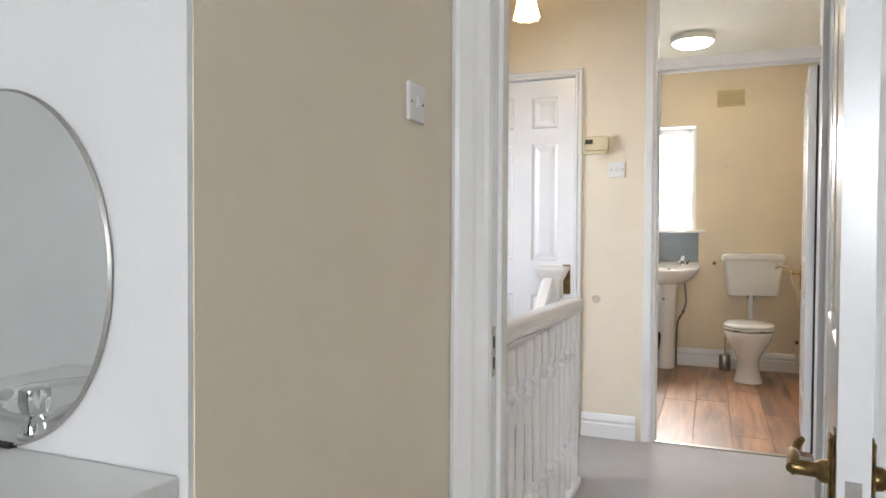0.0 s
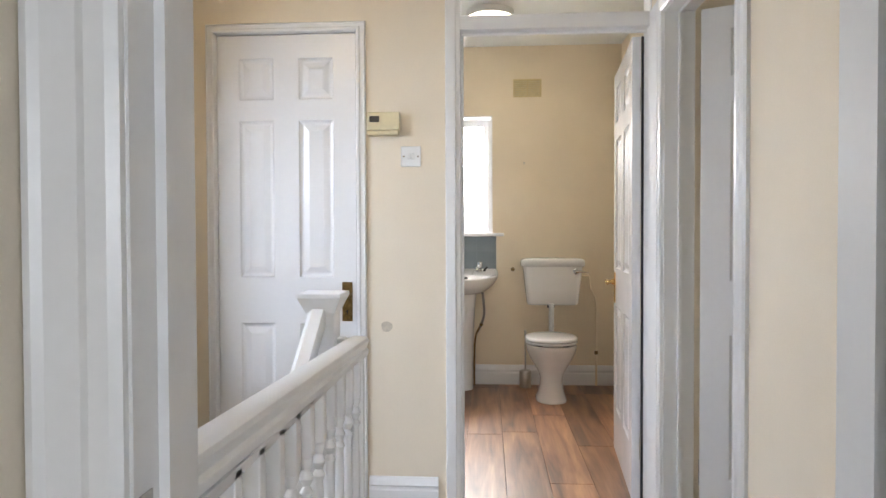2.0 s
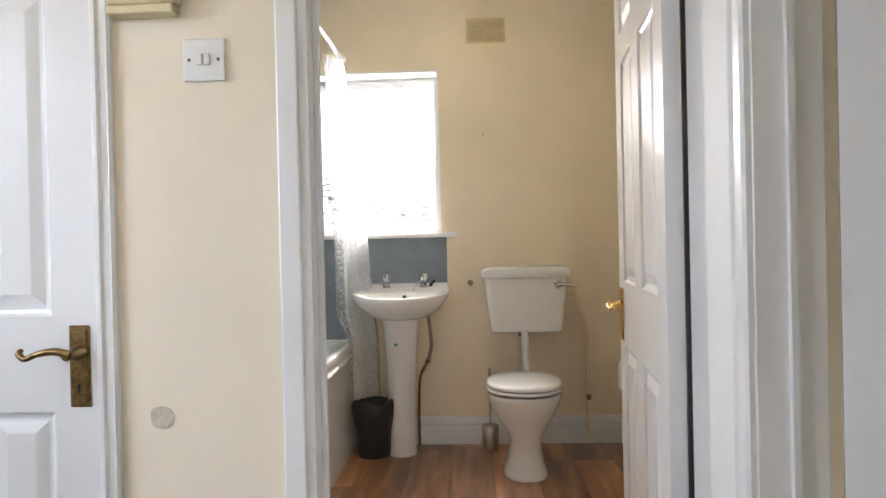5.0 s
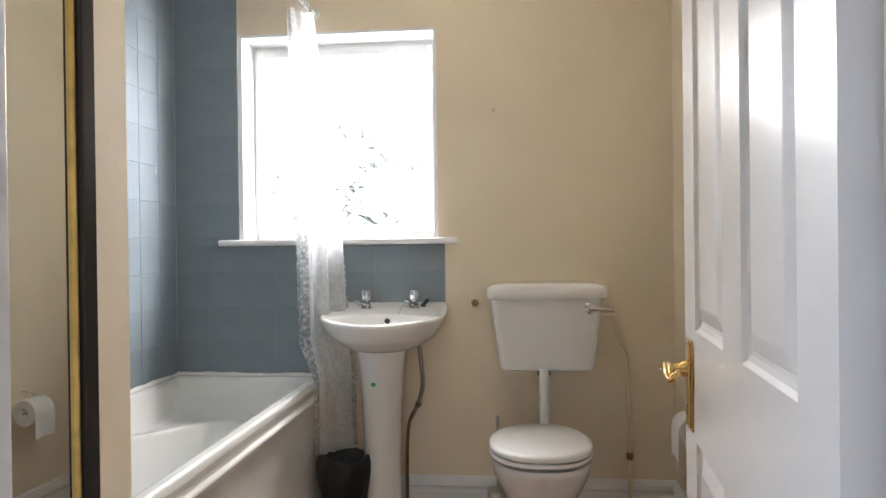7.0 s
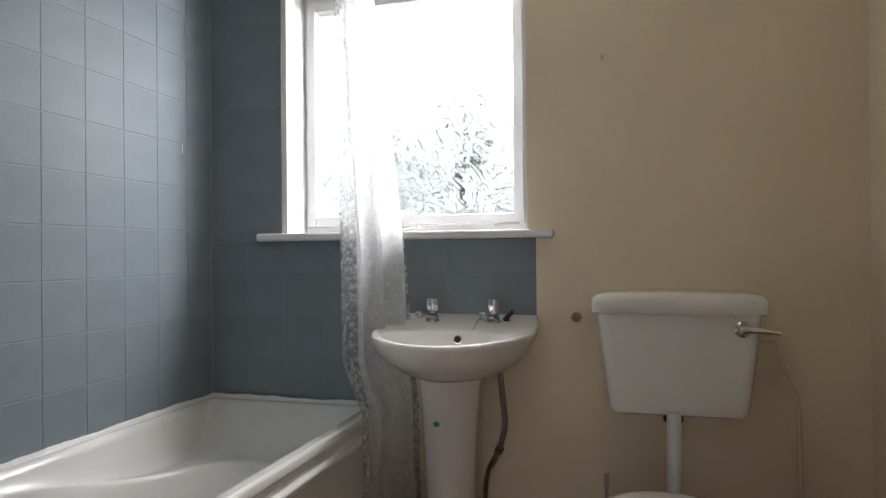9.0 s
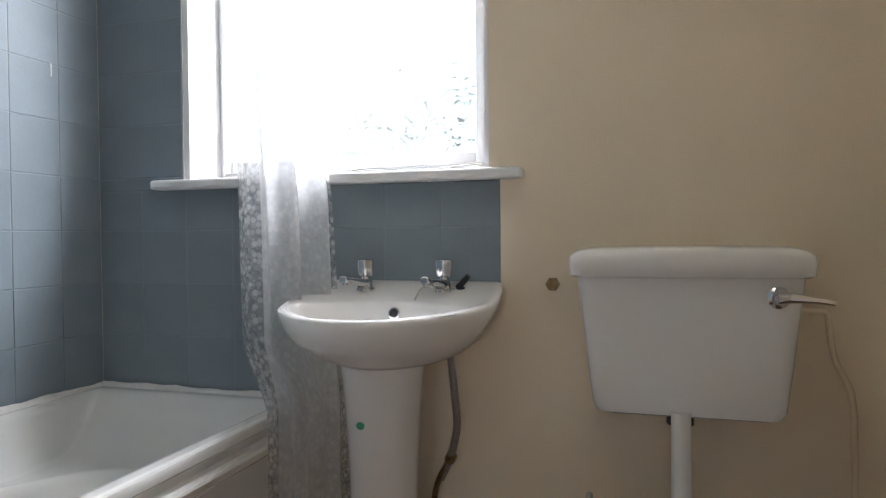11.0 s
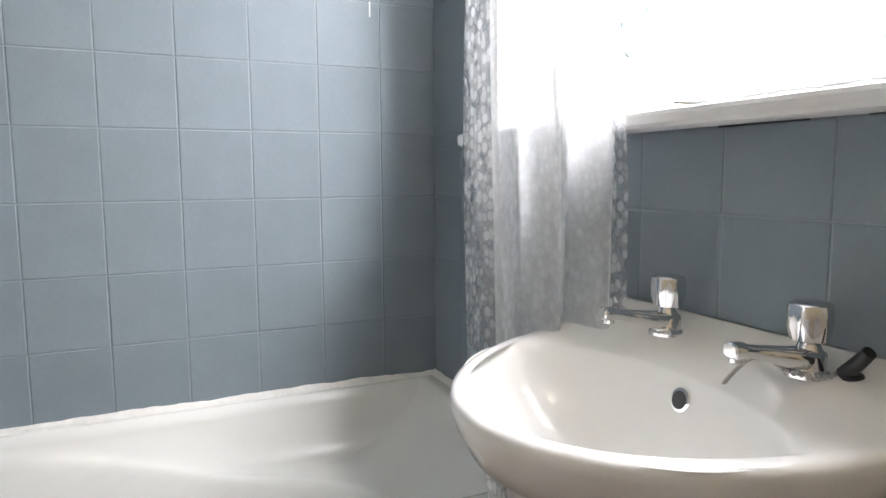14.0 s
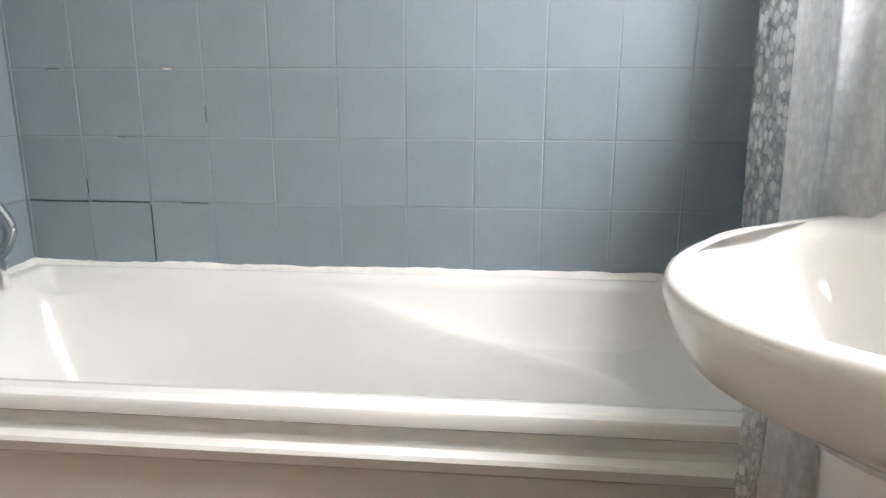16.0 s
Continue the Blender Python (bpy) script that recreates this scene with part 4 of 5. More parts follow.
bm = bmesh.new()
tube(bm, [(0, 0.0, 0.012), (0.001, -0.008, 0.004), (0.002, -0.014, -0.004), (0.006, -0.016, 0.004), (0.007, -0.015, 0.010)], 0.0022, 8)
ob = tagged(part("wall_hook", bm, STEEL, smooth=True), "small bent wire hook in the cream wall", "hook")
ob.location = (-0.242, FY, 1.734)

# tall mirror on the cupboard wall
tall = thing("wall_mirror", "tall wall mirror in a black and gilt frame", "mirror", (CX + 0.014, 4.384, 1.25), -2.8)
hw, hh = 0.262, 0.86
bm = bmesh.new()
for y0, y1, z0, z1 in ((-hw, -hw + 0.036, -hh, hh), (hw - 0.036, hw, -hh, hh), (-hw + 0.036, hw - 0.036, -hh, -hh + 0.036), (-hw + 0.036, hw - 0.036, hh - 0.036, hh)):
    box(bm, 0.0, 0.026, y0, y1, z0, z1, 0.003, 1)
part("frame", bm, BLACKW, tall)
bm = bmesh.new()
q = 0.042
for y0, y1, z0, z1 in ((-hw + 0.035, -hw + q, -hh + q, hh - q), (hw - q, hw - 0.035, -hh + q, hh - q), (-hw + q, hw - q, -hh + 0.035, -hh + q), (-hw + q, hw - q, hh - q, hh - 0.035)):
    box(bm, 0.002, 0.016, y0, y1, z0, z1, 0.002, 1)
part("gilt_slip", bm, GOLD, tall)
part("mirror_glass", boxes((0.002, 0.008, -hw + 0.03, hw - 0.03, -hh + 0.03, hh - 0.03)), MIRROR, tall)

# radiator
rad = thing("radiator", "white panel radiator on the bathroom side wall", "radiator", (PX, 5.35, 0))
part("panel", boxes((-0.075, -0.062, -0.45, 0.45, 0.10, 0.62), (-0.045, -0.032, -0.45, 0.45, 0.10, 0.62), bevel=0.004), GLOSS, rad)
for i in range(22):
    y = -0.43 + 0.041 * i
    part("flute", boxes((-0.084, -0.060, y - 0.011, y + 0.011, 0.13, 0.59), bevel=0.006), GLOSS, rad)
part("top_grille", boxes((-0.085, -0.03, -0.45, 0.45, 0.618, 0.63), bevel=0.002), GLOSS, rad)
for y in (-0.305, 0.305):
    part("bracket", boxes((-0.033, 0, y - 0.015, y + 0.015, 0.2, 0.55)), GLOSS, rad)
bm = bmesh.new()
tube(bm, [(-0.05, 0.47, -0.008), (-0.05, 0.47, 0.1), (-0.05, 0.452, 0.13)], 0.008, 8)
part("pipe", bm, GLOSS, rad, smooth=True)

# toilet roll on its wire holder
roll = thing("toilet_roll_holder", "chrome wire toilet roll holder with a white roll", "toilet roll", (PX, 5.97, 0.50))
bm = bmesh.new()
tube(bm, [(0, 0, 0.075), (-0.012, 0, 0.078), (-0.04, 0.005, 0.07), (-0.06, 0.03, 0.03), (-0.06, 0.06, 0.0), (-0.06, 0.0, 0.0), (-0.06, -0.06, 0.0)], 0.003, 8)
part("wire", bm, CHROME, roll, smooth=True)
bm = bmesh.new()
seg = 28
rings = [[(-0.06 + r * math.cos(a), y, r * math.sin(a)) for a in (2 * math.pi * k / seg for k in range(seg))] for r, y in ((0.02, -0.052), (0.052, -0.052), (0.054, -0.05), (0.054, 0.05), (0.052, 0.052), (0.02, 0.052), (0.02, -0.052))]
loft(bm, rings, False, False)
box(bm, -0.1145, -0.113, -0.05, 0.05, -0.10, 0.0)
part("paper_roll", bm, PAPER, roll, "soft white paper roll", smooth=40)

# ---- toilet ----
def oval_ring(cx, cy, rx, front, back, z, n=48, sq=2.3):
    """An egg-shaped ring: rx to each side, front and back reach in y."""
    pts = []
    for k in range(n):
        a = 2 * math.pi * k / n
        c, s = math.cos(a), math.sin(a)
        e = 2 / sq
        x = rx * math.copysign(abs(c) ** e, c)
        y = (back if s > 0 else front) * math.copysign(abs(s) ** e, s)
        pts.append((cx + x, cy + y, z))
    return pts


WCX, WCY = -0.072, 5.98
toilet = thing("toilet", "white china toilet with a closed plastic lid", "toilet", (WCX, WCY, 0))
bm = bmesh.new()
loft(bm, [oval_ring(0, c, rx, f, b, z) for rx, f, b, z, c in (
    (0.108, 0.165, 0.19, 0.0, 0.0), (0.110, 0.168, 0.192, 0.008, 0.0), (0.104, 0.160, 0.188, 0.022, 0.0), (0.090, 0.140, 0.180, 0.06, 0.0), (0.080, 0.125, 0.175, 0.12, 0.0), (0.080, 0.124, 0.175, 0.16, 0.0),
    (0.092, 0.135, 0.178, 0.20, 0.0), (0.120, 0.160, 0.182, 0.25, 0.0), (0.150, 0.185, 0.190, 0.30, 0.0), (0.170, 0.203, 0.200, 0.345, 0.0), (0.178, 0.210, 0.205, 0.375, 0.0), (0.180, 0.212, 0.206, 0.392, 0.0), (0.176, 0.208, 0.203, 0.400, 0.0),
    (0.140, 0.17, 0.16, 0.400, 0.0), (0.125, 0.15, 0.14, 0.36, 0.0), (0.08, 0.09, 0.09, 0.26, 0.0))])
part("bowl", bm, CERAMIC, toilet, smooth=50)
part("back_shelf", boxes((-0.11, 0.11, 0.15, 0.30, 0.25, 0.396), bevel=0.02), CERAMIC, toilet, smooth=40)
bm = bmesh.new()
loft(bm, [oval_ring(0, 0, rx, f, b, z) for rx, f, b, z in ((0.180, 0.212, 0.205, 0.412), (0.185, 0.217, 0.208, 0.415), (0.185, 0.217, 0.208, 0.422), (0.181, 0.213, 0.206, 0.427), (0.12, 0.15, 0.14, 0.427), (0.12, 0.15, 0.14, 0.410))])
part("seat", bm, SEATP, toilet, smooth=50)
bm = bmesh.new()
loft(bm, [oval_ring(0, 0, rx, f, b, z) for rx, f, b, z in ((0.178, 0.210, 0.215, 0.431), (0.183, 0.216, 0.218, 0.434), (0.184, 0.217, 0.218, 0.444), (0.178, 0.211, 0.214, 0.452), (0.160, 0.19, 0.195, 0.457), (0.08, 0.1, 0.1, 0.461))])
part("lid", bm, SEATP, toilet, smooth=50)
for sx in (-0.075, 0.075):
    bm = bmesh.new()
    lathe(bm, [(0.014, 0), (0.014, 0.03), (0.01, 0.034)], 14, Matrix.Translation((sx, 0.225, 0.396)))
    part("seat_hinge", bm, SEATP, toilet, smooth=True)
    bm = bmesh.new()
    lathe(bm, [(0.010, 0), (0.009, 0.008), (0.004, 0.012)], 12, Matrix.Translation((sx * 1.32, 0.02, 0.02)))
    part("bolt_cap", bm, CHROME, toilet, smooth=True)
for sx in (-0.09, 0.09):
    bm = bmesh.new()
    box(bm, sx - 0.02, sx + 0.02, -0.15, -0.12, 0.399, 0.411, 0.003, 1)
    part("seat_buffer", bm, RUBBER, toilet)
bm = bmesh.new()
tube(bm, [(0.03, 0.30, 0.655), (0.03, 0.30, 0.5), (0.03, 0.30, 0.38), (0.028, 0.27, 0.33), (0.02, 0.22, 0.32)], 0.020, 16)
part("flush_pipe", bm, PLASTIC, toilet, smooth=True)

cistern = thing("cistern", "white low-level china cistern with a chrome lever", "cistern", (-0.03, FY, 0))


def rrect(hx, y0, y1, z, r=0.025, n=5):
    pts = []
    for cx, cy, a0 in ((hx - r, y1 - r, 0), (-hx + r, y1 - r, 90), (-hx + r, y0 + r, 180), (hx - r, y0 + r, 270)):
        for k in range(n + 1):
            a = radians(a0 + 90 * k / n)
            pts.append((cx + r * math.cos(a), cy + r * math.sin(a), z))
    return pts


bm = bmesh.new()
loft(bm, [rrect(hx, y0, -0.004, z, r) for hx, y0, z, r in ((0.172, -0.150, 0.640, 0.03), (0.186, -0.160, 0.645, 0.03), (0.194, -0.166, 0.660, 0.03), (0.205, -0.172, 0.76, 0.03), (0.220, -0.178, 0.90, 0.03), (0.225, -0.180, 0.938, 0.03))])
part("tank", bm, CERAMIC, cistern, smooth=40)
bm = bmesh.new()
loft(bm, [rrect(hx, y0, -0.002, z, 0.03) for hx, y0, z in ((0.232, -0.188, 0.936), (0.240, -0.193, 0.940), (0.242, -0.195, 0.962), (0.240, -0.193, 0.980), (0.228, -0.184, 0.991), (0.20, -0.16, 0.998), (0.1, -0.1, 1.001))])
part("cistern_lid", bm, CERAMIC, cistern, smooth=50)
bm = bmesh.new()
lathe(bm, [(0.022, 0), (0.022, 0.006), (0.014, 0.012), (0.010, 0.02)], 18, Matrix.Translation((0.170, -0.178, 0.898)) @ Matrix.Rotation(radians(90), 4, "X"))
tube(bm, [(0.165, -0.205, 0.898), (0.19, -0.207, 0.900), (0.225, -0.209, 0.897), (0.262, -0.210, 0.892)], [0.013, 0.011, 0.007, 0.006], 12)
part("lever", bm, CHROME, cistern, smooth=True)
bm = bmesh.new()
lathe(bm, [(0.028, 0.62), (0.028, 0.645)], 16, Matrix.Translation((-0.012, -0.165 + 0.04, 0)))
part("flush_nut", bm, RUBBER, cistern, smooth=True)
bm = bmesh.new()
tube(bm, [(0.20, -0.05, 0.86), (0.25, -0.045, 0.858), (0.285, -0.042, 0.855), (0.292, -0.040, 0.82), (0.305, -0.035, 0.75), (0.338, -0.022, 0.68), (0.346, -0.020, 0.55), (0.348, -0.020, 0.27)], 0.0065, 10)
tube(bm, [(0.348, -0.020, 0.25), (0.348, -0.020, -0.006)], 0.0085, 10)
part("supply_pipe", bm, CREAM_LAMPLIT, cistern, "cream painted supply pipe", smooth=True)
bm = bmesh.new()
lathe(bm, [(0.012, 0), (0.014, 0.006), (0.014, 0.024), (0.012, 0.03)], 8, Matrix.Translation((0.348, -0.020, 0.245)))
part("valve", bm, OLDBRASS, cistern)

# toilet brush
brush = thing("toilet_brush", "brushed steel toilet brush in its holder", "toilet brush", (-0.235, 6.345, -0.003))
bm = bmesh.new()
lathe(bm, [(0.044, 0), (0.046, 0.006), (0.046, 0.125), (0.044, 0.13)], 24)
part("holder", bm, STEEL, brush, smooth=True)
bm = bmesh.new()
lathe(bm, [(0.044, 0.13), (0.043, 0.134), (0.012, 0.142), (0.006, 0.144), (0.006, 0.40), (0.008, 0.404), (0.008, 0.44), (0.006, 0.445)], 18)
part("handle", bm, STEEL, brush, smooth=True)

# ---- basin ----
BX = -0.712
basin = thing("washbasin", "white china washbasin on a pedestal", "washbasin", (BX, FY, 0))


def basin_ring(rx, front, z, back=-0.004, n=72):
    """D-shaped ring: round to the front, short straight sides, flat against the wall."""
    yc = -0.075
    pts = [(rx * math.cos(math.pi * k / n), yc - (front + yc) * math.sin(math.pi * k / n), z) for k in range(n + 1)]
    pts += [(-rx * 0.995, yc + 0.03, z), (-rx * 0.98, back - 0.012, z)]
    pts += [(rx * 0.96 * (2 * i / 12 - 1), back, z) for i in range(13)]
    return pts + [(rx * 0.98, back - 0.012, z), (rx * 0.995, yc + 0.03, z)]


def tilt(x, y, z):
    """The rim falls a little to the front and rises to a low ledge at the wall."""
    f = max(0.0, min(1.0, (-0.075 - y) / 0.33))
    w = max(0.0, min(1.0, (y + 0.14) / 0.14))
    return (x, y, z - 0.020 * f + 0.038 * w ** 1.3)


rows = [(0.104, 0.225, 0.722), (0.134, 0.255, 0.727), (0.174, 0.300, 0.743), (0.212, 0.346, 0.772), (0.242, 0.379, 0.808), (0.262, 0.394, 0.838), (0.269, 0.400, 0.858), (0.269, 0.400, 0.866), (0.266, 0.397, 0.872), (0.257, 0.389, 0.875), (0.245, 0.381, 0.874)]
bm = bmesh.new()
rings = []
for rx, f, z in rows:
    ring = basin_ring(rx, f, z)
    rings.append([tilt(*p) if z > 0.8 else p for p in ring])
# hollow of the bowl, in front of the tap ledge
outer = basin_ring(0.24, 0.385, 0.87)
for k, z in ((0.0, 0.8725), (0.03, 0.868), (0.07, 0.857), (0.13, 0.836), (0.22, 0.812), (0.36, 0.786), (0.56, 0.760), (0.80, 0.744)):
    ring = []
    for x, y, _ in outer:
        a = math.atan2(y + 0.225, x * 0.66)
        c, s = math.cos(a), math.sin(a)
        ry = 0.100 if s > 0 else 0.146
        e = 2 / (2.1 if s > 0 else 2.05)
        px = 0.224 * math.copysign(abs(c) ** e, c) * (1 - k)
        py = -0.225 + ry * math.copysign(abs(s) ** e, s) * (1 - k)
        ring.append((px, py, tilt(px, py, z)[2] if k < 0.05 else z - 0.018 * max(0.0, -(py + 0.075) / 0.33) * (1 - k)))
    rings.append(ring)
loft(bm, rings, True, True)
part("bowl", bm, CERAMIC, basin, smooth=50)
bm = bmesh.new()
loft(bm, [[(rx * math.cos(a), -0.155 + (0.085 if math.sin(a) < 0 else 0.07) * k * math.sin(a), z) for a in (2 * math.pi * q / 40 for q in range(40))] for rx, k, z in ((0.078, 1.10, 0.0), (0.078, 1.10, 0.02), (0.074, 1.0, 0.05), (0.076, 1.0, 0.25), (0.083, 1.05, 0.50), (0.092, 1.15, 0.64), (0.098, 1.2, 0.70), (0.103, 1.25, 0.728))])
part("pedestal", bm, CERAMIC, basin, smooth=50)
bm = bmesh.new()
lathe(bm, [(0.014, 0), (0.0145, 0.002), (0.012, 0.003)], 20, Matrix.Translation((0.0225, -0.1365, 0.842)) @ Matrix.Rotation(radians(75), 4, "X"))
part("overflow_ring", bm, CHROME, basin, smooth=True)
bm = bmesh.new()
lathe(bm, [(0.0108, 0), (0.0108, 0.0036)], 20, Matrix.Translation((0.0225, -0.1365, 0.842)) @ Matrix.Rotation(radians(75), 4, "X"))
part("overflow_hole", bm, RUBBER, basin)
bm = bmesh.new()
lathe(bm, [(0.022, 0), (0.021, 0.003), (0.012, 0.002)], 20, Matrix.Translation((0, -0.225, 0.7405)))
part("waste", bm, CHROME, basin, smooth=True)
bm = bmesh.new()
loft(bm, [[(0.011 * math.cos(a) * (1 if math.sin(a) > 0 else 0.9), -0.2405 + 0.0 * a - (0.0006 * j), 0.009 * math.sin(a)) for a in (2 * math.pi * q / 14 for q in range(14))] for j in (0, 1)])
st = part("sticker", bm, GREEN, basin, "small green sticker on the pedestal")
st.location = (-0.016, -0.0150, 0.60)
pillar_tap("basin_tap", "chrome pillar tap on the bathroom basin", (-0.796, FY - 0.060, 0.890), -12, "bathroom basin taps")
tap_r = pillar_tap("basin_tap", "chrome pillar tap with the plug chain round it", (-0.588, FY - 0.060, 0.890), -12, "bathroom basin taps")
bm = bmesh.new()
for k in range(22):
    a = 2 * math.pi * k / 22
    bmesh.ops.create_icosphere(bm, subdivisions=1, radius=0.0032, matrix=Matrix.Translation((0.0265 * math.cos(a), 0.0265 * math.sin(a), 0.006)))
pts = [(-0.022, -0.016, 0.006), (-0.034, -0.022, 0.012), (-0.045, -0.035, 0.010), (-0.052, -0.055, -0.008), (-0.056, -0.062, -0.02)]
tube(bm, pts, 0.0022, 6)
lathe(bm, [(0.003, 0), (0.005, 0.006), (0.003, 0.014)], 8, Matrix.Translation((-0.056, -0.062, -0.032)))
ob = tagged(part("plug_chain", bm, STEEL), "ball chain of the basin plug, hung round the tap", "plug chain")
ob.location = (-0.588, FY - 0.060, 0.890)
bm = bmesh.new()
tube(bm, [(0.0, 0.0, 0.006), (0.014, -0.003, 0.018), (0.030, -0.006, 0.036)], [0.007, 0.008, 0.007], 10)
lathe(bm, [(0.011, 0), (0.012, 0.005), (0.009, 0.008)], 16, Matrix.Translation((0.008, 0.004, 0.0)))
ob = tagged(part("basin_plug", bm, RUBBER, smooth=True), "dark rubber basin plug behind the tap", "plug")
ob.location = (-0.556, FY - 0.050, 0.893)
hose = thing("basin_hose", "braided flexible tap hose beside the pedestal", "hose", (0, 0, 0))
bm = bmesh.new()
tube(bm, [(-0.565, 6.36, 0.74), (-0.555, 6.36, 0.64), (-0.553, 6.37, 0.56), (-0.575, 6.385, 0.48), (-0.605, 6.40, 0.42)], 0.0095, 12)
part("braid", bm, HOSE, hose, smooth=True)
bm = bmesh.new()
lathe(bm, [(0.012, 0), (0.0135, 0.003), (0.0135, 0.02), (0.011, 0.024)], 8, Matrix.Translation((-0.58, 6.387, 0.468)) @ Matrix.Rotation(radians(28), 4, "Y"))
tube(bm, [(-0.585, 6.388, 0.46), (-0.62, 6.40, 0.38), (-0.63, 6.41, 0.2), (-0.63, 6.41, 0.0)], 0.0075, 10)
part("copper_tail", bm, OLDBRASS, hose)

# black bin with a bag
bin_ = thing("waste_bin", "black waste bin with a crumpled black liner", "bin", (-0.862, 6.255, -0.004))
bm = bmesh.new()
rng = random.Random(4)
loft(bm, [[(r * (1 + 0.01 * rng.random()) * math.cos(a), r * math.sin(a), z) for a in (2 * math.pi * k / 28 for k in range(28))] for r, z in ((0.085, 0), (0.088, 0.01), (0.105, 0.27), (0.108, 0.275), (0.100, 0.275), (0.085, 0.03))])
part("tub", bm, BLACKP, bin_, smooth=True)
bm = bmesh.new()
rings = []
for j, (r, z) in enumerate(((0.100, 0.15), (0.108, 0.19), (0.113, 0.24), (0.114, 0.28), (0.108, 0.305), (0.095, 0.298), (0.075, 0.27), (0.03, 0.25))):
    rings.append([((r + 0.006 * math.sin(5 * a + j) + 0.006 * rng.random()) * math.cos(a), (r + 0.006 * math.sin(7 * a - j) + 0.006 * rng.random()) * math.sin(a), z + 0.014 * math.sin(3 * a + j * 0.4) * (z > 0.26)) for a in (2 * math.pi * k / 40 for k in range(40))])
loft(bm, rings, False, True)
part("liner", bm, BLACKP, bin_, smooth=True)

# ---- bath ----
BZ = 0.586
bath = thing("bathtub", "white acrylic bathtub with a moulded front panel", "bathtub", (0, 0, 0))
bx0, bx1, by0, by1 = TX + 0.003, -1.002, EY + 0.002, FY - 0.002
bm = bmesh.new()
NU, NV = 180, 84
cxb, cyb = (bx0 + bx1) / 2, (by0 + by1) / 2
grid = []
for i in range(NU + 1):
    row = []
    for j in range(NV + 1):
        y = by0 + (by1 - by0) * i / NU
        x = bx0 + (bx1 - bx0) * j / NV
        # sides fall from a narrow rim, gently at the head end, to a soft crease round the deep well
        head = min(1.0, max(0.0, (y - 5.45) / 0.60))
        head = head * head * (3 - 2 * head)
        reach = 0.055 + 0.20 * head
        edge = min((x - bx0 - 0.022) / (0.050 + 0.04 * head), (bx1 - 0.040 - x) / (0.050 + 0.04 * head), (y - by0 - 0.05) / 0.06, (by1 - 0.040 - y) / reach)
        s1 = min(1.0, max(0.0, edge))
        upper = (0.052 + 0.085 * head) * (1 - (1 - s1) ** 2.2) * min(1.0, s1 / 0.15)
        u = (y - 5.35) / (0.80 if y > 5.35 else 0.53)
        v = (x - cxb) / 0.285
        d = (abs(u) ** 2.1 + abs(v) ** 2.1) ** (1 / 2.1) if u > 0 else (abs(u) ** 5 + abs(v) ** 5) ** 0.2
        s2 = min(1.0, max(0.0, (1.03 - d) / 0.42))
        well = 0.45 * (1 - (1 - s2) ** 2.2) + 0.55 * s2 * s2 * (3 - 2 * s2)
        well *= min(1.0, s2 / 0.10) ** 0.6
        z = BZ - upper - (0.395 - upper) * well - (0.010 if bx1 - x < 0.004 else 0)
        row.append(bm.verts.new((x, y, z)))
    grid.append(row)
for i in range(NU):
    for j in range(NV):
        bm.faces.new((grid[i][j], grid[i + 1][j], grid[i + 1][j + 1], grid[i][j + 1]))
part("tub", bm, ACRYLIC, bath, smooth=80)
bm = bmesh.new()
prof = [(bx1 - 0.004, BZ - 0.001), (bx1 + 0.003, BZ - 0.002), (bx1 + 0.006, BZ - 0.007), (bx1 + 0.006, BZ - 0.024), (bx1 + 0.001, BZ - 0.028), (bx1 - 0.012, BZ - 0.028), (bx1 - 0.012, BZ - 0.01)]
loft(bm, [[(x, y, z) for x, z in prof] for y in (by0, by1)])
part("rim_edge", bm, ACRYLIC, bath, smooth=50)
bm = bmesh.new()
prof = [(bx1 - 0.006, BZ - 0.027), (bx1 - 0.006, BZ - 0.050), (bx1 + 0.000, BZ - 0.058), (bx1 + 0.014, BZ - 0.062), (bx1 + 0.017, BZ - 0.068), (bx1 + 0.014, BZ - 0.084), (bx1 + 0.002, BZ - 0.094), (bx1 - 0.002, BZ - 0.14), (bx1 + 0.002, 0.12), (bx1 + 0.010, 0.10), (bx1 + 0.010, 0.0), (bx1 - 0.02, 0.0), (bx1 - 0.03, BZ - 0.05)]
loft(bm, [[(x, y, z) for x, z in prof] for y in (by0, by1)])
part("front_panel", bm, ACRYLIC, bath, smooth=35)
bm = bmesh.new()
lathe(bm, [(0.028, 0), (0.027, 0.003), (0.01, 0.002)], 20, Matrix.Translation((cxb, by0 + 0.36, BZ - 0.398)))
part("waste", bm, CHROME, bath, smooth=True)

# wavering bead of sealant between bath and tiles
rng = random.Random(7)


def bead(axis, a0, a1, face, sign):
    bm = bmesh.new()
    rings = []
    n = int(abs(a1 - a0) / 0.02)
    h = 0.016
    for i in range(n + 1):
        a = a0 + (a1 - a0) * i / n
        h = 0.7 * h + 0.3 * rng.uniform(0.004, 0.020)
        w = 0.010 + 0.3 * h
        pr = [(0.0, BZ + h), (0.004, BZ + h * 0.8), (w * 0.8, BZ + 0.006), (w, BZ - 0.001), (0.0, BZ - 0.002)]
        rings.append([((face + sign * d, a, z) if axis == "y" else (a, face + sign * d, z)) for d, z in pr])
    loft(bm, rings)
    return bm


structure("sealant_bead", bead("y", by0, by1, TX, 1), SEALANT, "uneven white sealant bead along the bath", 40)
structure("sealant_bead", bead("x", bx0, bx1 + 0.003, FY - 0.006, -1), SEALANT, "uneven white sealant bead along the bath", 40)
structure("sealant_bead", bead("x", bx0, CX - 0.08, EY, 1), SEALANT, "uneven white sealant bead along the bath", 40)

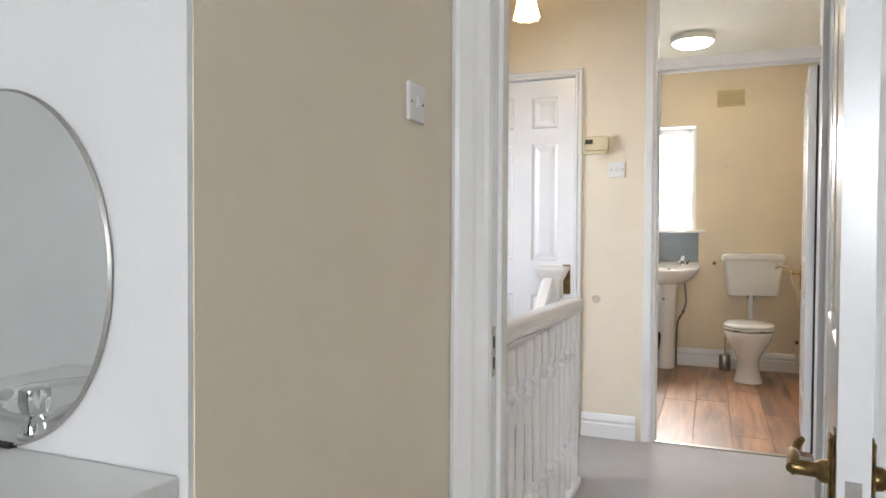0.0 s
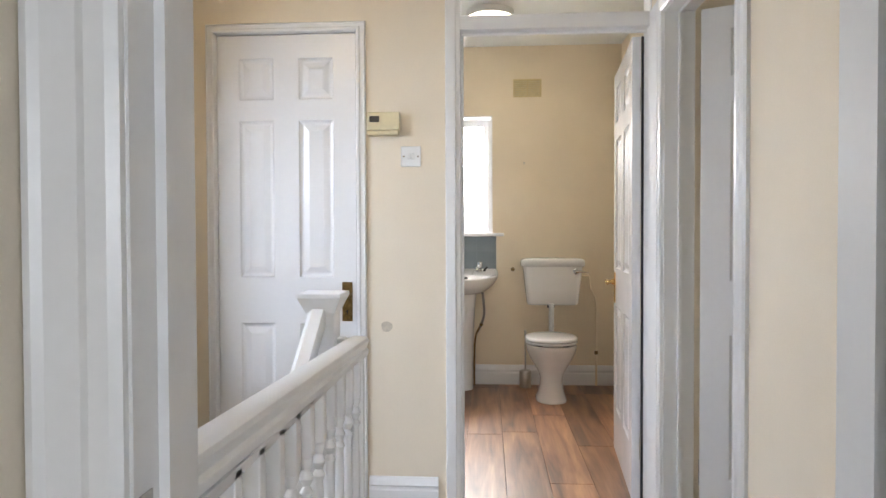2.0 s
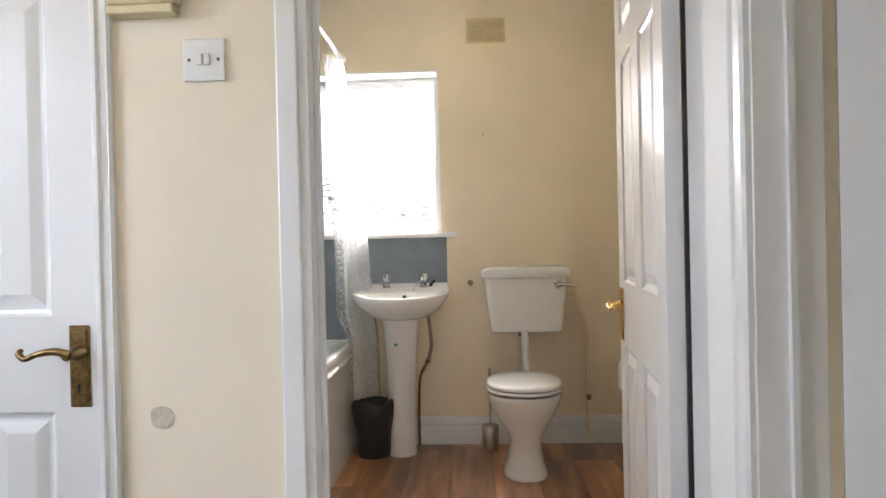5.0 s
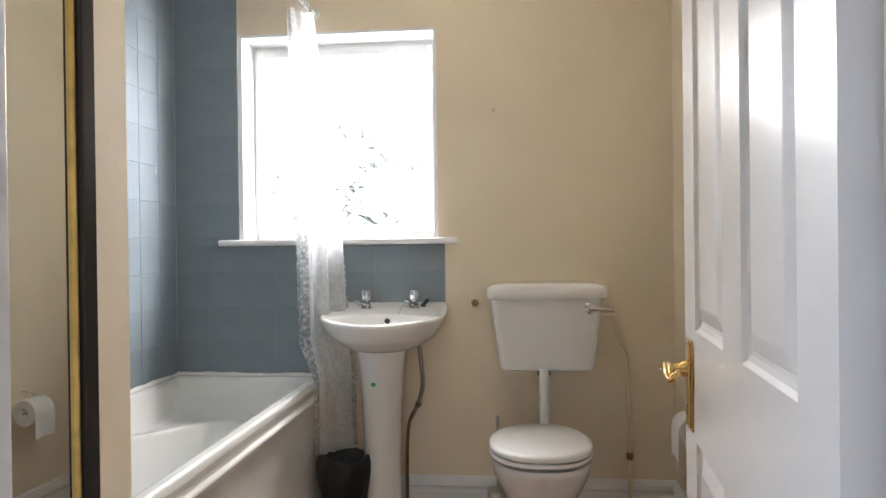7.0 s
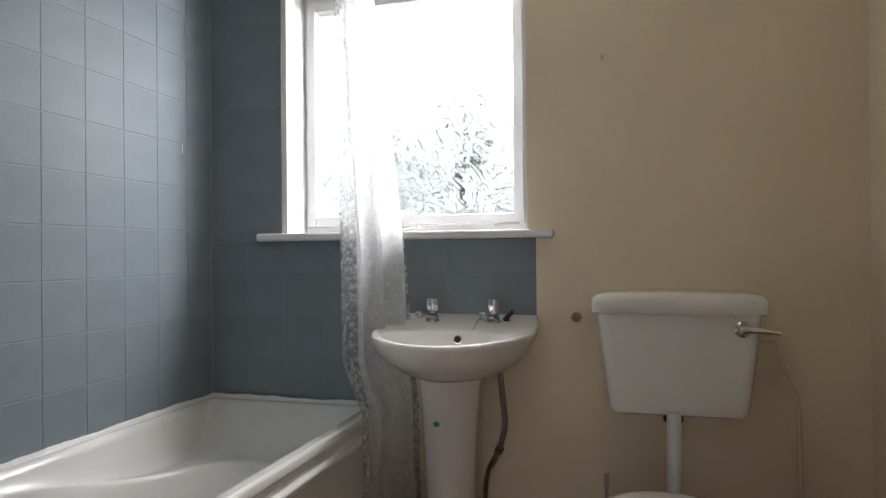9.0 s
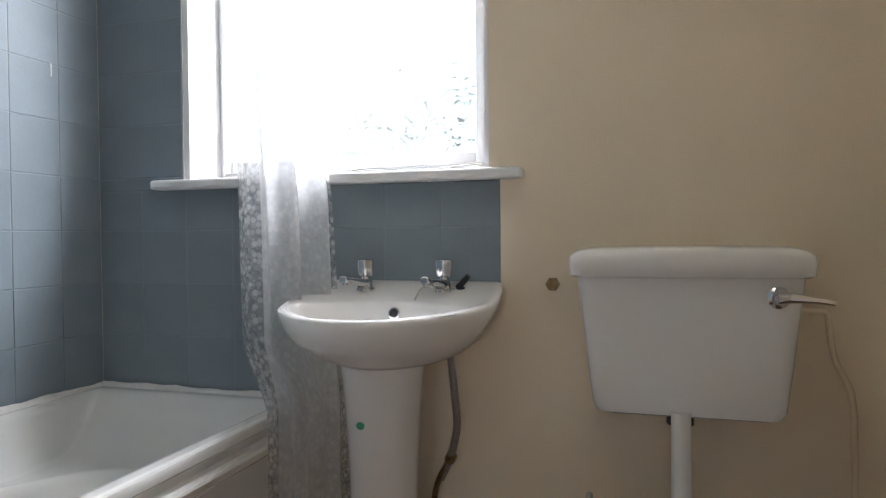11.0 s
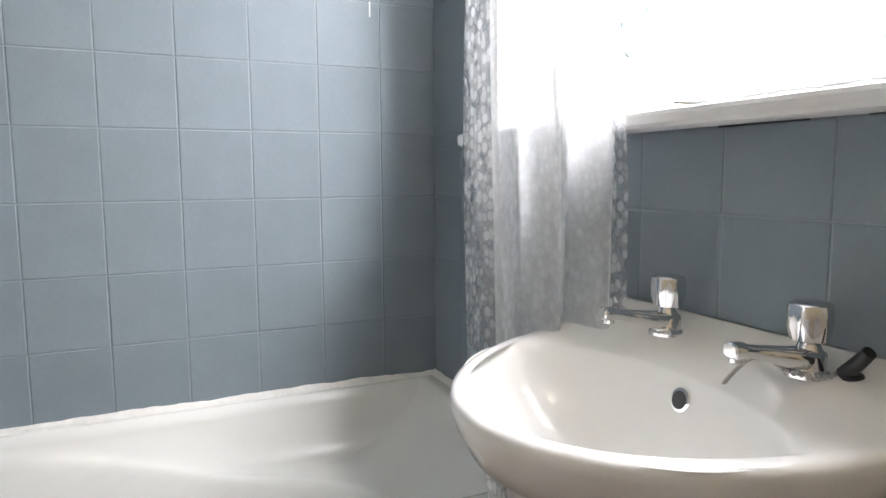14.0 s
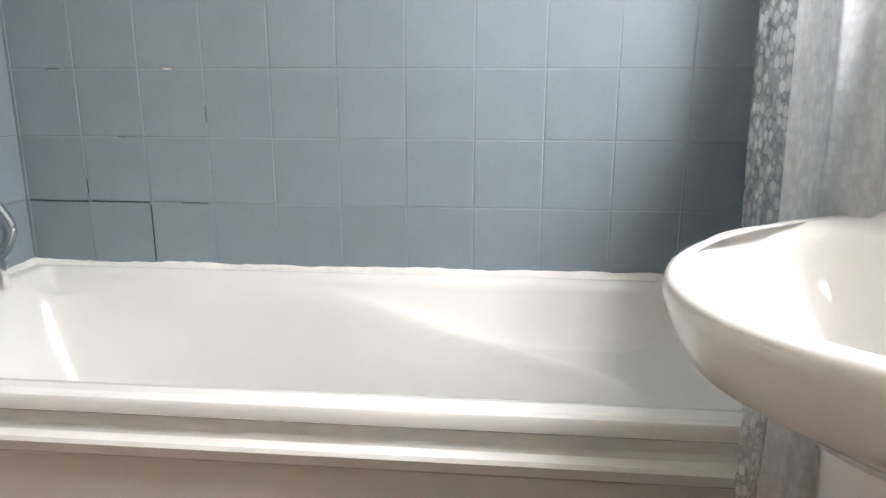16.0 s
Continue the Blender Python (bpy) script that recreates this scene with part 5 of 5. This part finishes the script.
# shower hose hanging at the tap end
sh = thing("shower_hose", "chrome shower hose hanging at the tap end", "shower hose", (0, 0, 0))
bm = bmesh.new()
tube(bm, [(-1.50, EY + 0.06, 0.64), (-1.545, EY + 0.045, 0.652), (-1.584, EY + 0.035, 0.694), (-1.560, EY + 0.03, 0.75), (-1.50, EY + 0.03, 0.83), (-1.46, EY + 0.03, 0.95), (-1.43, EY + 0.03, 1.15), (-1.42, EY + 0.03, 1.45)], 0.008, 12)
part("hose", bm, CHROME, sh, smooth=True)
bm = bmesh.new()
lathe(bm, [(0.02, 0), (0.02, 0.03), (0.012, 0.05), (0.011, 0.09)], 14, Matrix.Translation((-1.42, EY, 1.46)) @ Matrix.Rotation(radians(-90), 4, "X"))
part("bracket", bm, CHROME, sh, smooth=True)
bm = bmesh.new()
lathe(bm, [(0.026, BZ), (0.024, BZ + 0.05), (0.018, BZ + 0.08)], 16, Matrix.Translation((-1.48, EY + 0.06, 0)))
part("tap_body", bm, CHROME, sh, smooth=True)

# shower rail and curtain
rail = thing("shower_rail", "white shower curtain rail over the bath edge", "curtain rail", (0, 0, 0))
bm = bmesh.new()
tube(bm, [(-1.03, EY, 2.19), (-1.03, 5.6, 2.19), (-1.03, FY, 2.19)], 0.011, 12, 2)
part("rod", bm, PLASTIC, rail, smooth=True)
for y, s in ((EY, 1), (FY, -1)):
    bm = bmesh.new()
    lathe(bm, [(0.026, 0), (0.026, 0.006), (0.016, 0.02)], 16, Matrix.Translation((-1.03, y, 2.19)) @ Matrix.Rotation(radians(-90 * s), 4, "X"))
    part("flange", bm, PLASTIC, rail, smooth=True)

stay = thing("window_stay", "thin bent wire window stay lying on the sill", "window stay", (-0.89, 6.45, 1.197))
bm = bmesh.new()
tube(bm, [(-0.055, -0.03, 0.003), (-0.02, -0.005, 0.004), (0.02, 0.012, 0.018), (0.028, 0.0, 0.008), (0.06, 0.02, 0.003)], 0.0022, 8, 4)
part("wire", bm, CHROME, stay, smooth=True)

curtain = thing("shower_curtain", "clear plastic shower curtain gathered beside the window", "shower curtain", (0, 0, 0))
bm = bmesh.new()
uvl = bm.loops.layers.uv.new("UVMap")
NS, NZ = 150, 60
rows = []
ztop, zbot = 2.16, 0.30
for j in range(NZ + 1):
    v = j / NZ
    z = ztop + (zbot - ztop) * v
    w = min(1.0, v / 0.55)
    lo = max(0.0, (v - 0.55) / 0.45)
    ax0, ay0 = -1.080 + 0.042 * w, 6.238 - 0.030 * w
    ax1, ay1 = -1.000 + 0.120 * w + 0.06 * lo, 6.365 + 0.025 * w - 0.02 * lo
    row = []
    for i in range(NS + 1):
        s = i / NS
        ph = 2 * math.pi * s
        amp = (0.013 + 0.010 * w) * min(1.0, s / 0.12 + 0.15)
        fold = math.sin(ph * 3.2 + 0.5 * math.sin(v * 4 + s * 5) + 0.6) * amp + math.sin(ph * 7.5 + 3 * v) * 0.004
        xx = ax0 + (ax1 - ax0) * s - fold - 0.02 * math.sin(math.pi * s)
        y = ay0 + (ay1 - ay0) * s + 0.25 * fold + 0.006 * math.sin(9 * v + 4 * s)
        y = min(y, FY - 0.052)
        if z < BZ + 0.18:                       # the lower part falls outside the bath
            k = min(1, (BZ + 0.18 - z) / 0.15)
            xx = max(xx, (1 - k) * xx + k * (bx1 + 0.020 + 0.14 * s + 0.010 * math.sin(ph * 5)))
        row.append((bm.verts.new((xx, y, z)), s, v))
    rows.append(row)
for a, b in zip(rows, rows[1:]):
    for i in range(NS):
        q = (a[i], a[i + 1], b[i + 1], b[i])
        f = bm.faces.new([p[0] for p in q])
        for lp, p in zip(f.loops, q):
            lp[uvl].uv = (p[1] * 0.62, p[2] * 1.9)
part("sheet", bm, FILM, curtain, smooth=80)
for k in range(6):
    bm = bmesh.new()
    y = 6.20 + 0.032 * k
    tube(bm, [(-1.03 + 0.017 * math.cos(a), y + 0.004 * math.sin(a), 2.185 + 0.026 * math.sin(a)) for a in (2 * math.pi * q / 10 for q in range(11))], 0.002, 6, 2)
    part("ring", bm, CHROME, curtain)

# ---- outside ----
structure("backdrop", boxes((-120, 120, 90, 90.5, -3, 90)), OVERCAST, "bright overcast sky behind the garden")
structure("ground", boxes((-400, 400, -400, 400, -3.2, -3.0)), GRASS, "lawn reaching to the horizon")
hedge = thing("tree", "leafy garden trees behind the house", "tree", (0, 13, -3.0))
for x, y in ((-2.5, 0), (1.6, 1.2)):
    bm = bmesh.new()
    tube(bm, [(x, y, 0), (x + 0.1, y, 1.6), (x - 0.1, y + 0.1, 3.2), (x + 0.1, y, 5.2)], [0.2, 0.16, 0.11, 0.04], 10)
    for k in range(7):
        a = k * 2.4
        z = 1.8 + 0.45 * k
        tube(bm, [(x, y, z), (x + 0.7 * math.cos(a), y + 0.7 * math.sin(a), z + 0.5), (x + 1.3 * math.cos(a), y + 1.3 * math.sin(a), z + 0.8)], [0.07, 0.04, 0.015], 6, 3)
    part("trunk", bm, BARK, hedge, smooth=True)
rng = random.Random(11)
verts, faces = [], []
for k in range(14000):
    cx, cy, cz, rr = rng.choice(((-2.5, 0, 4.2, 1.9), (-3.3, 0.5, 3.0, 1.5), (-1.5, 0.3, 3.2, 1.5), (1.6, 1.2, 4.0, 1.8), (2.5, 0.8, 3.2, 1.5), (0.5, 1.0, 3.0, 1.4), (-0.4, 0.6, 2.6, 1.3), (3.6, 1.5, 3.6, 1.6)))
    d = Vector((rng.gauss(0, 1), rng.gauss(0, 1), rng.gauss(0, 1))).normalized() * rr * rng.uniform(0.55, 1.05)
    c = Vector((cx, cy, cz)) + d
    m = Euler((rng.uniform(0, 6.3), rng.uniform(0, 6.3), rng.uniform(0, 6.3))).to_matrix()
    s = rng.uniform(0.05, 0.11)
    i0 = len(verts)
    for p in ((-1, 0, 0), (0, -0.5, 0.12), (1, 0, 0), (0, 0.5, 0.12)):
        verts.append(c + m @ (Vector(p) * s))
    faces.append((i0, i0 + 1, i0 + 2, i0 + 3))
me = bpy.data.meshes.new("crown")
me.from_pydata(verts, [], faces)
me.materials.append(LEAF)
crown = new("crown", me)
crown.parent = hedge
crown["kind"] = "stuff"

# ---- boards and tiles ----
def piece_mesh(name, w, h, t, bevel, material):
    """A thin slab, w by h, its face at z t, with a soft edge."""
    bm = bmesh.new()
    a, b = w / 2, h / 2
    loft(bm, [[(-a, -b, 0), (a, -b, 0), (a, b, 0), (-a, b, 0)], [(-a, -b, t - bevel), (a, -b, t - bevel), (a, b, t - bevel), (-a, b, t - bevel)],
              [(-a + bevel, -b + bevel, t), (a - bevel, -b + bevel, t), (a - bevel, b - bevel, t), (-a + bevel, b - bevel, t)]], cap0=False)
    bmesh.ops.recalc_face_normals(bm, faces=bm.faces)
    me = bpy.data.meshes.new(name)
    bm.to_mesh(me)
    bm.free()
    me.materials.append(material)
    return me


cache = {}


def piece(name, w, h, t, bevel, material, parent, m):
    key = (name, round(w, 3), round(h, 3))
    if key not in cache:
        cache[key] = piece_mesh(name, w, h, t, bevel, material)
    ob = new(name, cache[key])
    ob.parent = parent
    ob.matrix_world = m
    return ob


# laminate boards
rng = random.Random(3)
bw = 0.208
x = -0.646 - 5 * bw
while x < PX - 0.01:
    x1 = min(x + bw, PX)
    y = DY0 + 0.04 - rng.uniform(0.1, 1.1)
    while y < FY:
        y1 = min(y + 1.21, FY)
        ys = max(y, DY0 + 0.04)
        if y1 - ys > 0.03 and not (x1 < CX and y1 < EY):
            piece("board", x1 - x - 0.0018, y1 - ys - 0.0014, 0.008, 0.0014, WOOD, floor_bath, pose((x + x1) / 2, (ys + y1) / 2, -0.008))
        y = y1
    x = x1

# painted tiles
P = 0.1537


def tile_field(wall, u_edges, v_edges, place, holes=()):
    rng = random.Random(5)
    for u0, u1 in zip(u_edges, u_edges[1:]):
        for v0, v1 in zip(v_edges, v_edges[1:]):
            a0, a1, b0, b1 = u0, u1, v0, v1
            if any(a0 >= h[0] - 0.001 and a1 <= h[1] + 0.001 and b0 >= h[2] - 0.001 and b1 <= h[3] + 0.001 for h in holes):
                continue
            g = 0.0020
            m = place((a0 + a1) / 2, (b0 + b1) / 2) @ pose(0, 0, rng.uniform(-0.0004, 0.0002), rng.uniform(-0.1, 0.1), rng.uniform(-0.1, 0.1), rng.uniform(-0.15, 0.15))
            piece("tile", a1 - a0 - g, b1 - b0 - g, 0.002, 0.0014, TILE, wall, m)


def edges(lo, hi, joint, pitch):
    k0 = math.floor((lo - joint) / pitch) + 1
    e = [lo]
    while joint + k0 * pitch < hi - 0.004:
        if joint + k0 * pitch > lo + 0.004:
            e.append(joint + k0 * pitch)
        k0 += 1
    return e + [hi]


objs = {o.name: o for o in scene.objects}
VZ = edges(BZ - 0.01, H, 0.743, P)
tile_field(objs["wall_bath_side"], edges(EY, FY, 6.147, P), VZ, lambda u, v: Matrix(((0, 0, 1, TX - 0.002), (1, 0, 0, u), (0, 1, 0, v), (0, 0, 0, 1))))
tile_field(objs["wall_bath_end"], edges(TX, CX - 0.08, -1.07, P), VZ, lambda u, v: Matrix(((-1, 0, 0, u), (0, 0, 1, EY - 0.002), (0, 1, 0, v), (0, 0, 0, 1))))
win = objs["wall_bathroom_window"]
structure("tile_backing", boxes((TX, -0.457, FY - 0.0006, FY, 0.897, 1.166), (TX, -0.995, FY - 0.0006, FY, BZ - 0.01, 0.897), (TX, -1.386, FY - 0.0006, FY, 1.195, H), (TX, -1.475, FY - 0.0006, FY, 1.166, 1.195)), GROUT, "painted joints behind the window wall tiles")
structure("sill_crack", boxes((-0.775, -0.645, FY - 0.0035, FY - 0.001, 1.1635, 1.1662), (-0.575, -0.475, FY - 0.0035, FY - 0.001, 1.1640, 1.1662)), RUBBER, "dark open joint under the window sill")


def on_far(u, v):
    return Matrix(((1, 0, 0, u), (0, 0, -1, FY), (0, 1, 0, v), (0, 0, 0, 1)))


tile_field(win, edges(TX, -0.457, -0.457, P), [0.897, 1.05, 1.166], on_far)
tile_field(win, edges(TX, -0.995, -0.457, P), [BZ - 0.01, 0.743, 0.897], on_far)
tile_field(win, edges(TX, -1.386, -1.379, P)[:-2] + [-1.386], edges(1.166, H, 0.743, P), on_far)
# open hairline joints, a chip and a scratch in the painted tiles beside the bath
HAIR = mat("open_dark_joint", (0.05, 0.055, 0.06), 0.8, grain=0.2, scale=90)
for y0, y1, z0, z1 in ((4.848, 4.882, 1.0495, 1.0512), (4.765, 4.915, 0.7424, 0.7440), (4.925, 5.068, 0.7424, 0.7438), (5.150, 5.212, 0.7424, 0.7436), (5.0698, 5.0714, 0.600, 0.735), (4.9162, 4.9176, 0.76, 0.80), (5.006, 5.028, 0.8960, 0.8974), (5.2236, 5.2248, 0.93, 0.97)):
    structure("tile_joint_crack", boxes((TX - 0.001, TX + 0.0008, y0, y1, z0, z1)), HAIR, "dark open crack in a painted tile joint")
structure("tile_chip", boxes((TX - 0.001, TX + 0.0010, 5.132, 5.150, 1.0485, 1.0520)), STAIN, "small bare chip in the painted tiles")
structure("tile_scratch", boxes((TX - 0.001, TX + 0.0010, 6.276, 6.2785, 1.478, 1.514)), SEALANT, "pale scratch in the painted tiles")
